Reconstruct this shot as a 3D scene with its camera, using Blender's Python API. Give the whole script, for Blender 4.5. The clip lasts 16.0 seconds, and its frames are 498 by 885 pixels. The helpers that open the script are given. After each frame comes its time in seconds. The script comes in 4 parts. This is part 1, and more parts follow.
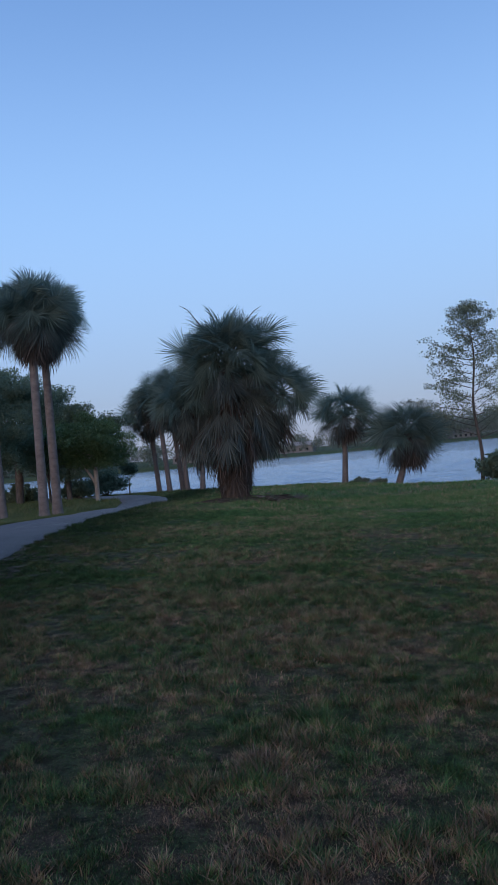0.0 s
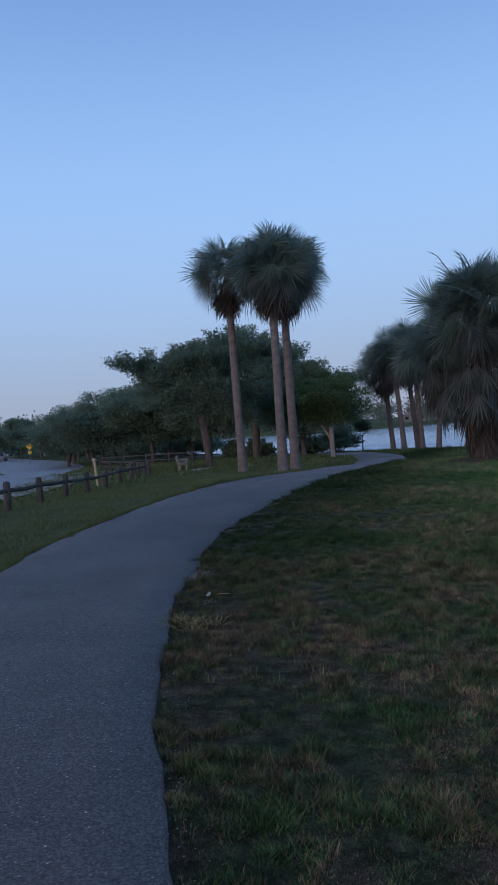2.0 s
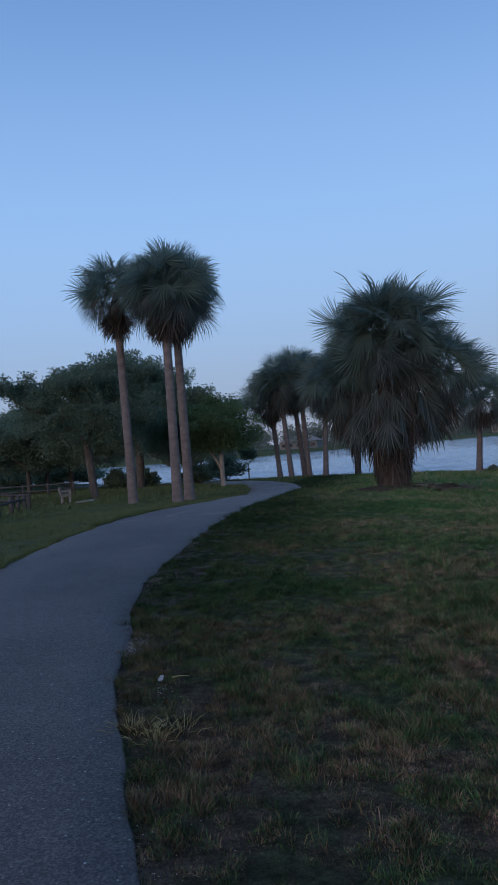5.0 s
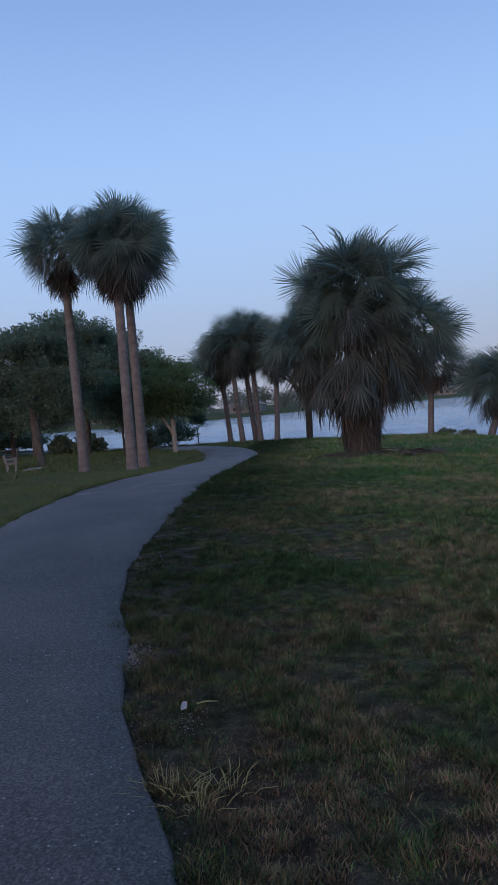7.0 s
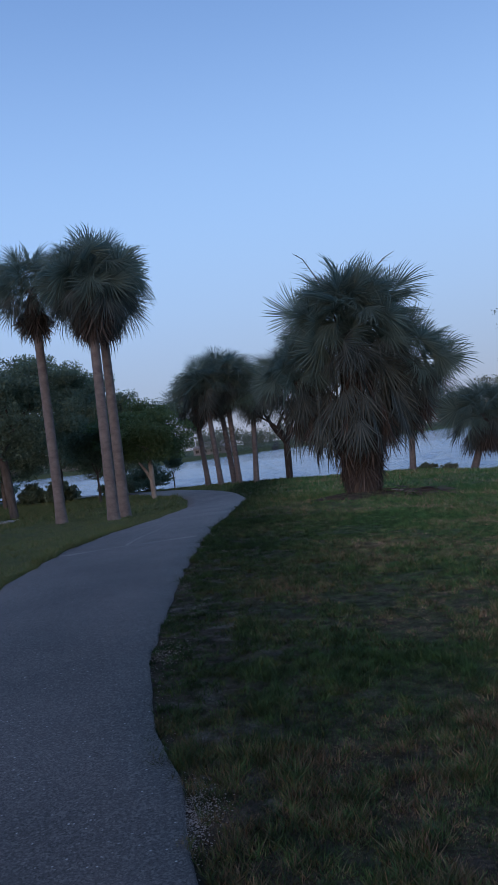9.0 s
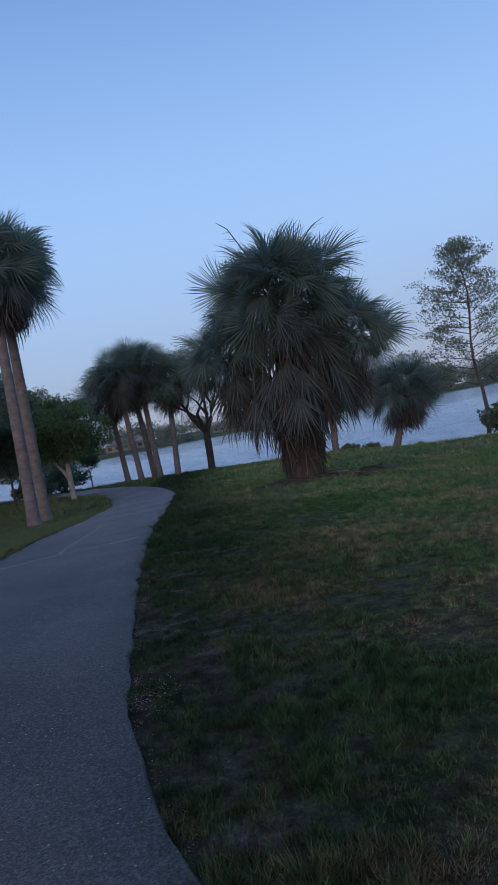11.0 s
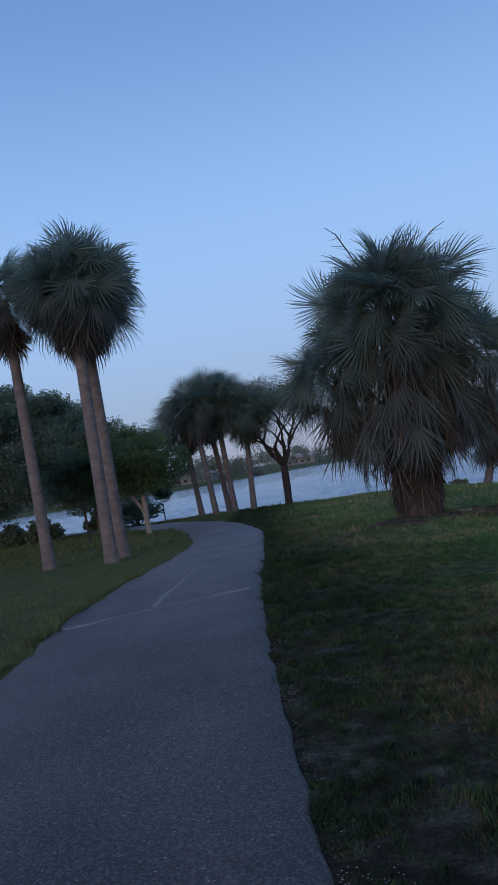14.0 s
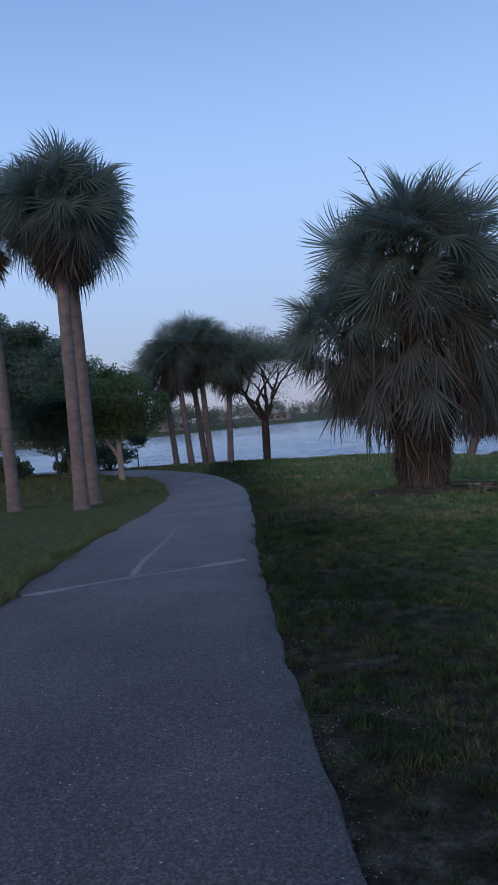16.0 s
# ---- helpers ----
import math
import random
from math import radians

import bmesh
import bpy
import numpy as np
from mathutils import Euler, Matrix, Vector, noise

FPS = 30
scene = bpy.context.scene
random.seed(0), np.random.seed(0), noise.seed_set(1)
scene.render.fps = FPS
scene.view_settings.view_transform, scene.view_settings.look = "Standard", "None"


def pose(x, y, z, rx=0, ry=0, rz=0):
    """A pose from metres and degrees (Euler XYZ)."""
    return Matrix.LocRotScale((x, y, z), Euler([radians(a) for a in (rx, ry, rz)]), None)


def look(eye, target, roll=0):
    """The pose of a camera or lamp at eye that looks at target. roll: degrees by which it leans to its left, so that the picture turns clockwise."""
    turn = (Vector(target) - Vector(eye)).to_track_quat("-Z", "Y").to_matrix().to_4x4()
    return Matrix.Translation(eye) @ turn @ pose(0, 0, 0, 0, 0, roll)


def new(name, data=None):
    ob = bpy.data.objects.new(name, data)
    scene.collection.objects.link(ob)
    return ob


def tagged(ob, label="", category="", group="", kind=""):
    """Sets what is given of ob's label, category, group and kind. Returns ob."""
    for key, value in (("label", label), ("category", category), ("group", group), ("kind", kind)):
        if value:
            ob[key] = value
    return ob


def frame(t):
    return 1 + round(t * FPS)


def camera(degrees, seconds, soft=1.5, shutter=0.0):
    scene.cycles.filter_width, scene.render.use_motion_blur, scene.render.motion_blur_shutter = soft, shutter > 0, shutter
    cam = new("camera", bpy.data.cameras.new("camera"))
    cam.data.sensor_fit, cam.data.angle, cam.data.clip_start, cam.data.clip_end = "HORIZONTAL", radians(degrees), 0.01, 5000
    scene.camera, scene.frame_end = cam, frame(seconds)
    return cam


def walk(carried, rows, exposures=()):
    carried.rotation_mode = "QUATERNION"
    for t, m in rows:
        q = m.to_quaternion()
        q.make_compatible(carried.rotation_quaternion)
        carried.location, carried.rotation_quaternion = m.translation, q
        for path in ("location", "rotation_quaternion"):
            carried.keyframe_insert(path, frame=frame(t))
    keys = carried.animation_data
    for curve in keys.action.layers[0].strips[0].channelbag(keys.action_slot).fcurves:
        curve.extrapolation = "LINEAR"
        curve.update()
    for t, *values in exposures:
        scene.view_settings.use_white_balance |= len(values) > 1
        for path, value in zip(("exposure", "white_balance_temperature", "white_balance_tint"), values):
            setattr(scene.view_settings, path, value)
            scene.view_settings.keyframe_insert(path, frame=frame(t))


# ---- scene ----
cam = camera(34.7, 16.0, soft=1.5)
PATH = [
    (0, (0.185, 0.247, 1.731), (0.148, 2.246, 1.755), -4.9),
    (0.5, (0.129, 0.521, 1.730), (-0.182, 2.497, 1.747), -5.3),
    (1, (0.027, 0.760, 1.731), (-0.455, 2.701, 1.741), -5.1),
    (1.5, (-0.193, 0.937, 1.735), (-0.739, 2.861, 1.732), -3.8),
    (2, (-0.362, 1.042, 1.716), (-0.965, 2.948, 1.678), -4.1),
    (2.5, (-0.448, 1.314, 1.742), (-1.131, 3.194, 1.721), -5.2),
    (3, (-0.617, 1.471, 1.722), (-1.258, 3.366, 1.748), -3.9),
    (3.5, (-0.870, 1.646, 1.743), (-1.349, 3.587, 1.796), -3.0),
    (4, (-1.036, 1.931, 1.739), (-1.486, 3.879, 1.800), -3.4),
    (4.5, (-1.229, 2.211, 1.747), (-1.664, 4.162, 1.826), -3.3),
    (5, (-1.453, 2.493, 1.761), (-1.750, 4.471, 1.771), -4.4),
    (7.5, (-2.350, 3.876, 1.822), (-2.481, 5.870, 1.729), -4.9),
    (8, (-2.545, 4.245, 1.826), (-2.639, 6.242, 1.746), -5.1),
    (8.5, (-2.700, 4.719, 1.908), (-2.829, 6.715, 1.867), -4.0),
    (9, (-2.885, 5.062, 1.914), (-2.959, 7.062, 1.916), -6.7),
    (9.5, (-2.994, 5.457, 1.865), (-2.926, 7.455, 1.830), -9.4),
    (12, (-3.680, 7.264, 1.868), (-3.535, 9.258, 1.815), -10.4),
    (12.5, (-3.769, 7.652, 1.882), (-3.686, 9.650, 1.848), -9.6),
    (13, (-3.936, 7.989, 1.895), (-3.908, 9.990, 1.894), -8.2),
    (13.5, (-4.065, 8.340, 1.879), (-4.056, 10.340, 1.921), -8.6),
    (14, (-4.130, 8.720, 1.918), (-4.138, 10.719, 1.980), -9.6),
    (14.5, (-4.270, 9.111, 1.931), (-4.281, 11.110, 1.982), -8.9),
    (15, (-4.332, 9.437, 1.883), (-4.336, 11.436, 1.877), -7.8),
    (15.5, (-4.363, 9.858, 1.916), (-4.369, 11.858, 1.862), -6.6),
    (16, (-4.487, 10.251, 1.947), (-4.447, 12.249, 1.884), -5.1),
]
walk(cam, [(t, look(eye, target, roll)) for t, eye, target, roll in PATH],
     exposures=[(0.0, 0.02, 6500, 10), (1.0, 0.08, 6500, 10), (2.0, -0.05, 6600, 12), (2.5, 0.03, 6600, 12), (5.0, -0.15, 6500, 10), (7.5, 0.03, 7000, 16), (9.0, -0.03, 6700, 13), (12.5, -0.03, 6650, 13), (14.7, -0.14, 6550, 11), (16.0, 0.05, 6900, 16)])

# ---- light ----
SUN_AZ, SUN_EL = 200.0, 3.0
world = bpy.data.worlds.new("dusk_sky")
scene.world = world
world.use_nodes = True
wn, wl = world.node_tree.nodes, world.node_tree.links
sky = wn.new("ShaderNodeTexSky")
sky.sky_type, sky.sun_disc = "NISHITA", False
sky.sun_elevation, sky.sun_rotation = radians(SUN_EL), radians(SUN_AZ)
sky.air_density, sky.dust_density, sky.ozone_density = 1.0, 0.4, 3.0
# the blue dusk dome away from the set sun, with a dull lilac band along the horizon
dome = wn.new("ShaderNodeValToRGB")
dome.color_ramp.interpolation = "B_SPLINE"
stops = dome.color_ramp.elements
for k in range(6):
    stops.new(0.5)
for k, (p, c) in enumerate([(0.0, (0.30, 0.35, 0.48)), (0.02, (0.32, 0.39, 0.55)), (0.09, (0.34, 0.46, 0.69)), (0.17, (0.35, 0.53, 0.84)),
                            (0.28, (0.33, 0.56, 0.95)), (0.40, (0.25, 0.45, 0.84)), (0.52, (0.16, 0.32, 0.67)), (1.0, (0.13, 0.27, 0.58))]):
    stops[k].position, stops[k].color = p, (*c, 1)
split = wn.new("ShaderNodeSeparateXYZ")
wl.new(wn.new("ShaderNodeTexCoord").outputs["Generated"], split.inputs[0])
wl.new(split.outputs["Z"], dome.inputs[0])
blend = wn.new("ShaderNodeMix")
blend.data_type, blend.blend_type = "RGBA", "ADD"
blend.inputs[0].default_value = 0.03
wl.new(dome.outputs[0], blend.inputs[6])
wl.new(sky.outputs[0], blend.inputs[7])
wn["Background"].inputs["Strength"].default_value = 1.0
wl.new(blend.outputs[2], wn["Background"].inputs["Color"])
sun_data = bpy.data.lights.new("afterglow", "SUN")
sun_data.energy, sun_data.angle, sun_data.color = 1.15, radians(40), (1.0, 0.70, 0.56)
sun = new("afterglow", sun_data)
sun.matrix_world = look((0, 0, 60), (60 * math.sin(radians(SUN_AZ)) * -1, 60 * math.cos(radians(SUN_AZ)) * -1, 44))

# ---- terrain ----
WATER = -1.95
PROFILE_Y = np.array([-12, 0, 7.5, 14.4, 18, 21.4, 27.9, 33, 37.5, 46, 63, 72], float)
PROFILE_Z = np.array([0.0, 0.1, 0.19, 0.36, 0.385, 0.35, 0.20, -0.04, -0.28, -0.52, -0.97, -1.2])


def glide(x, X, Y):
    """Smooth curve through the knots, with no overshoot."""
    h = np.diff(X)
    d = np.diff(Y) / h
    m = np.concatenate([[d[0]], np.where(d[:-1] * d[1:] > 0, 2 * d[:-1] * d[1:] / (d[:-1] + d[1:] + 1e-12), 0), [d[-1]]])
    x = np.clip(x, X[0], X[-1])
    i = np.clip(np.searchsorted(X, x) - 1, 0, len(X) - 2)
    t = (x - X[i]) / h[i]
    return (2 * t**3 - 3 * t**2 + 1) * Y[i] + (t**3 - 2 * t**2 + t) * h[i] * m[i] + (3 * t**2 - 2 * t**3) * Y[i + 1] + (t**3 - t**2) * h[i] * m[i + 1]


def ease(a, b, x):
    t = np.clip((x - a) / (b - a), 0, 1)
    return t * t * (3 - 2 * t)


def lattice(ix, iy, seed):
    h = (ix.astype(np.int64) * 374761393 + iy.astype(np.int64) * 668265263 + seed * 974634777) & 0x7FFFFFFF
    h = ((h ^ (h >> 13)) * 1274126177) & 0x7FFFFFFF
    return ((h ^ (h >> 16)) & 0xFFFF) / 65535.0


def grain(x, y, size, seed=0):
    """Value noise, 0 to 1."""
    x, y = np.asarray(x, float) / size, np.asarray(y, float) / size
    ix, iy = np.floor(x), np.floor(y)
    fx, fy = x - ix, y - iy
    fx, fy = fx * fx * (3 - 2 * fx), fy * fy * (3 - 2 * fy)
    a = lattice(ix, iy, seed) * (1 - fx) + lattice(ix + 1, iy, seed) * fx
    b = lattice(ix, iy + 1, seed) * (1 - fx) + lattice(ix + 1, iy + 1, seed) * fx
    return a * (1 - fy) + b * fy


SHORE_X = np.array([-300, -60, -50, -33, -20, -12, -6, 0, 6, 9.5, 15, 25, 40, 80, 150, 800], float)
SHORE_Y = np.array([330, 128, 110, 92, 77, 71, 67.5, 66, 65, 62.5, 58, 50, 42, 20, -20, -300], float)
FAR_X = np.array([-800, -300, -120, -41, 0, 51, 139, 300, 800], float)
FAR_Y = np.array([330, 320, 285, 265, 335, 366, 440, 520, 700], float)


def ground(x, y):
    x, y = np.asarray(x, float), np.asarray(y, float)
    z = glide(y, PROFILE_Y, PROFILE_Z)
    z = z - 0.034 * np.clip(x + 3, 0, 18) - 0.03 * np.clip(x - 6, 0, 4.5) ** 2 * ease(45, 58, y)
    l = np.clip(-3 - x, 0, 5.0)
    z = z + (1 - ease(16, 25, y)) * 0.012 * l - (ease(20, 27, y) - ease(33, 40, y)) * 0.028 * l + ease(36, 44, y) * 0.03 * l
    l2 = np.clip(-8 - x, 0, 4)
    z = z - 0.055 * l2 * (1 - ease(20, 30, y)) + 0.02 * l2 * ease(30, 36, y) * (1 - ease(42, 50, y))
    z = z + 0.1 * np.exp(-((x + 0.72) ** 2 + (y - 25.6) ** 2) / 5.0)
    z = z - (0.05 * ease(-4.4, -3.0, x) + 0.22 * ease(-1.2, 3.0, x)) * ease(13, 20, y) * (1 - ease(36, 44, y))
    z = z + 0.05 * (grain(x, y, 3.1, 5) - 0.5) * ease(2, 6, np.abs(x + 5.4)) + 0.015 * (grain(x, y, 0.7, 6) - 0.5)
    near = np.interp(x, SHORE_X, SHORE_Y) + 1.2 * (grain(x, y, 4.0, 9) - 0.5)
    far = np.interp(x, FAR_X, FAR_Y)
    bed = WATER - 0.8
    z = z + (bed - z) * ease(-2.2, 1.2, y - near)
    return z + (WATER + 1.2 + 0.004 * np.clip(y - far, 0, 400) - bed) * ease(-1.5, 2.5, y - far) * (y > near + 20)


def gz(x, y):
    return float(ground(np.array([x]), np.array([y]))[0])


# ---- the path in plan ----
WAY = [(0.87, -5.88), (-0.24, -2.57), (-1.0, -0.56), (-1.71, 1.18), (-2.57, 3.0), (-3.53, 4.98), (-4.28, 7.04), (-4.83, 9.04), (-5.25, 11.04), (-5.36, 13.03), (-5.45, 15.54), (-5.48, 18.48), (-5.44, 21.98), (-5.41, 26.97), (-5.43, 32.04),
       (-5.7, 37.5), (-6.6, 43.5), (-8.6, 50.5), (-12.5, 61.0), (-20, 73.0), (-34, 84.0)]


def spline(points, step):
    """Points at even steps on a smooth curve."""
    P = [np.array(p, float) for p in points]
    P = [2 * P[0] - P[1]] + P + [2 * P[-1] - P[-2]]
    out = []
    for a, b, c, d in zip(P, P[1:], P[2:], P[3:]):
        for t in np.linspace(0, 1, 24, endpoint=False):
            out.append(0.5 * (2 * b + (c - a) * t + (2 * a - 5 * b + 4 * c - d) * t * t + (3 * b - a - 3 * c + d) * t**3))
    out = np.array(out)
    s = np.concatenate([[0], np.cumsum(np.linalg.norm(np.diff(out, axis=0), axis=1))])
    q = np.arange(0, s[-1], step)
    return np.stack([np.interp(q, s, out[:, k]) for k in range(out.shape[1])], 1)


WAY_LINE = spline(WAY, 0.1)
way_dir = np.gradient(WAY_LINE, axis=0)
way_dir /= np.linalg.norm(way_dir, axis=1)[:, None]
WAY_SIDE = np.stack([way_dir[:, 1], -way_dir[:, 0]], 1)
WAY_HALF = 1.16 + 0.2 * ease(40, 50, WAY_LINE[:, 1])
way_s = np.arange(len(WAY_LINE)) * 0.1
WAY_RIGHT = WAY_HALF + 0.045 * (grain(way_s, way_s * 0, 1.6, 21) - 0.5) + 0.035 * (grain(way_s, way_s * 0, 0.28, 22) - 0.5) + 0.045 * np.exp(-((WAY_LINE[:, 1] - 8.75) / 0.35) ** 2)
WAY_LEFT = WAY_HALF + np.interp(WAY_LINE[:, 1], [0, 9, 12, 16, 19, 24, 30, 38], [0.0, -0.1, -0.12, 0.06, 0.05, -0.1, -0.25, 0.0]) + 0.06 * (grain(way_s, way_s * 0, 1.7, 23) - 0.5) + 0.06 * (grain(way_s, way_s * 0, 0.35, 24) - 0.5)


def off_path(x, y):
    """Distance outside the path's edge, below zero on it."""
    yy = WAY_LINE[:, 1]
    i = np.clip(np.searchsorted(yy, y), 0, len(yy) - 1)
    side = (x - WAY_LINE[i, 0]) * WAY_SIDE[i, 0]
    return np.abs(side) - np.where(side > 0, WAY_RIGHT[i], WAY_LEFT[i])


# ---- materials ----
def material(name, rough=0.8, spec=0.3):
    m = bpy.data.materials.new(name)
    m.use_nodes = True
    b = m.node_tree.nodes["Principled BSDF"]
    b.inputs["Roughness"].default_value = rough
    b.inputs["Specular IOR Level"].default_value = spec
    return m, m.node_tree.nodes, m.node_tree.links, b


def noise_node(n, l, scale, detail=4.0, vec=None, rough=0.6, kind="ShaderNodeTexNoise"):
    t = n.new(kind)
    t.inputs["Scale"].default_value = scale
    if kind == "ShaderNodeTexNoise":
        t.inputs["Detail"].default_value, t.inputs["Roughness"].default_value = detail, rough
    if vec is not None:
        l.new(vec, t.inputs["Vector"])
    return t


def ramp(n, l, src, stops):
    r = n.new("ShaderNodeValToRGB")
    e = r.color_ramp.elements
    while len(e) < len(stops):
        e.new(0.5)
    for k, (p, c) in enumerate(stops):
        e[k].position = p
        e[k].color = (*c, 1) if len(c) == 3 else c
    l.new(src, r.inputs[0])
    return r


def mix(n, l, fac, a, b, mode="MIX"):
    m = n.new("ShaderNodeMix")
    m.data_type, m.blend_type = "RGBA", mode
    for sock, v in ((0, fac), (6, a), (7, b)):
        if isinstance(v, (float, int)):
            m.inputs[sock].default_value = v
        elif isinstance(v, tuple):
            m.inputs[sock].default_value = (*v, 1)
        else:
            l.new(v, m.inputs[sock])
    return m.outputs[2]


def bump(n, l, b, src, strength, dist):
    k = n.new("ShaderNodeBump")
    k.inputs["Strength"].default_value, k.inputs["Distance"].default_value = strength, dist
    l.new(src, k.inputs["Height"])
    l.new(k.outputs[0], b.inputs["Normal"])


def world_pos(n):
    return n.new("ShaderNodeNewGeometry").outputs["Position"]


def simple(name, colour, other, scale=6.0, rough=0.8, bumps=0.3, dist=0.01, spec=0.3, random_by=0.0, detail=5.0, squash=None):
    """Two colours mixed by noise, with relief; random_by varies the brightness from object to object."""
    m, n, l, b = material(name, rough, spec)
    co = n.new("ShaderNodeTexCoord").outputs["Object"]
    if squash:
        mp = n.new("ShaderNodeMapping")
        mp.inputs["Scale"].default_value = squash
        l.new(co, mp.inputs[0])
        co = mp.outputs[0]
    t = noise_node(n, l, scale, detail, co)
    r = ramp(n, l, t.outputs[0], [(0.3, colour), (0.7, other)])
    c = r.outputs[0]
    if random_by:
        info = n.new("ShaderNodeObjectInfo")
        hs = n.new("ShaderNodeHueSaturation")
        mr = n.new("ShaderNodeMapRange")
        mr.inputs["To Min"].default_value, mr.inputs["To Max"].default_value = 1 - random_by, 1 + random_by
        l.new(info.outputs["Random"], mr.inputs[0])
        l.new(mr.outputs[0], hs.inputs["Value"])
        l.new(c, hs.inputs["Color"])
        c = hs.outputs[0]
    l.new(c, b.inputs["Base Color"])
    if bumps:
        fine = noise_node(n, l, scale * 3, 6, co)
        bump(n, l, b, fine.outputs[0], bumps, dist)
    return m


def lawn_patches(n, l):
    """Masks of dry and bare lawn by world position, shared by soil and blades."""
    p = world_pos(n)
    big = noise_node(n, l, 0.42, 5, p, 0.62)
    small = noise_node(n, l, 3.4, 4, p, 0.7)
    mid = mix(n, l, 0.45, big.outputs[0], small.outputs[0])
    xyz = n.new("ShaderNodeSeparateXYZ")
    l.new(p, xyz.inputs[0])
    wet = n.new("ShaderNodeMapRange")
    for key, v in (("From Min", 7.0), ("From Max", 17.0), ("To Min", -0.005), ("To Max", -0.08)):
        wet.inputs[key].default_value = v
    l.new(xyz.outputs["Y"], wet.inputs["Value"])
    add = n.new("ShaderNodeMath")
    l.new(mid, add.inputs[0])
    l.new(wet.outputs[0], add.inputs[1])
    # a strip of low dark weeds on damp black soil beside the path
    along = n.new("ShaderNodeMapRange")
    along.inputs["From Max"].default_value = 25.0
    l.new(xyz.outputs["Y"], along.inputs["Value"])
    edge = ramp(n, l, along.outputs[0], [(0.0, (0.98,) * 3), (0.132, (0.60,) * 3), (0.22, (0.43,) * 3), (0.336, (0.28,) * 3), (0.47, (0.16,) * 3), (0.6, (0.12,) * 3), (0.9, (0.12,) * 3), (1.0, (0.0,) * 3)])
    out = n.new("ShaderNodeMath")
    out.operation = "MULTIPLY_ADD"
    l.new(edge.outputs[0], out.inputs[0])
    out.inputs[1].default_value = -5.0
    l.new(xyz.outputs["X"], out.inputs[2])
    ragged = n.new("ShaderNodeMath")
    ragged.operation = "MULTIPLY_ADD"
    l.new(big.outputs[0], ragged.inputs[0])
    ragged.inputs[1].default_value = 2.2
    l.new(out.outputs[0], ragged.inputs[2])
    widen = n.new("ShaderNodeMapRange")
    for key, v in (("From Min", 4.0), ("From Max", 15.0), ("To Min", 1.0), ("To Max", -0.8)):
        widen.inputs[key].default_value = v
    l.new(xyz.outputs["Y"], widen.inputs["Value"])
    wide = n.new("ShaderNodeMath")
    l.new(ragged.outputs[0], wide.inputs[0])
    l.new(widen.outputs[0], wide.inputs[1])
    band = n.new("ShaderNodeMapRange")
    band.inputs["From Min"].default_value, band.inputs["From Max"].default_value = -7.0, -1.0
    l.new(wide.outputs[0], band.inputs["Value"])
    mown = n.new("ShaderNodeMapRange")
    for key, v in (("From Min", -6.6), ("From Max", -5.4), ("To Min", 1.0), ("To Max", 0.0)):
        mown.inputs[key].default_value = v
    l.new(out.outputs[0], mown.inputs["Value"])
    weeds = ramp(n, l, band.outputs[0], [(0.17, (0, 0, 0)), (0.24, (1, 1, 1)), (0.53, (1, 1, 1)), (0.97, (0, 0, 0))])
    # dense brightens the lawn with Y, veiling haze painted into its colour
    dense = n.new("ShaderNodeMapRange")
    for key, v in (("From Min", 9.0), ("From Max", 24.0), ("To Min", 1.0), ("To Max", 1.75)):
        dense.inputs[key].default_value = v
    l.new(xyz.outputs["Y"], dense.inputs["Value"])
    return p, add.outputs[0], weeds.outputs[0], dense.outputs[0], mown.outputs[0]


def turf_material():
    m, n, l, b = material("turf_soil", 0.95, 0.1)
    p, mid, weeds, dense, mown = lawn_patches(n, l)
    base = ramp(n, l, mid, [(0.36, (0.070, 0.104, 0.046)), (0.46, (0.094, 0.102, 0.054)), (0.54, (0.126, 0.098, 0.068)), (0.66, (0.160, 0.118, 0.090))])
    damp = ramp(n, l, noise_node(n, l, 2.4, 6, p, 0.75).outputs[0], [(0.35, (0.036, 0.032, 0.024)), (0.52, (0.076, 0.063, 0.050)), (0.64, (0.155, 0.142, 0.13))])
    # painted distance haze lifts the soil outside the weeds
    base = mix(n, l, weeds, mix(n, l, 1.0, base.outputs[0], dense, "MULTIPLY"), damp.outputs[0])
    fine = noise_node(n, l, 38, 6, p, 0.7)
    dark = ramp(n, l, fine.outputs[0], [(0.35, (0.45, 0.45, 0.43)), (0.65, (1.15, 1.15, 1.1))])
    c = mix(n, l, 1.0, base, dark.outputs[0], "MULTIPLY")
    clump = ramp(n, l, noise_node(n, l, 7.5, 4, p, 0.65).outputs[0], [(0.36, (0.42, 0.42, 0.42)), (0.5, (0.72, 0.72, 0.72)), (0.64, (1.0, 1.0, 1.0))])
    c = mix(n, l, 1.0, c, clump.outputs[0], "MULTIPLY")
    even = ramp(n, l, noise_node(n, l, 2.2, 5, p, 0.7).outputs[0], [(0.35, (0.070, 0.091, 0.040)), (0.65, (0.126, 0.135, 0.064))])
    c = mix(n, l, mown, c, mix(n, l, 1.0, even.outputs[0], dark.outputs[0], "MULTIPLY"))
    l.new(c, b.inputs["Base Color"])
    tall = noise_node(n, l, 24, 8, p, 0.75)
    bump(n, l, b, tall.outputs[0], 0.9, 0.05)
    return m


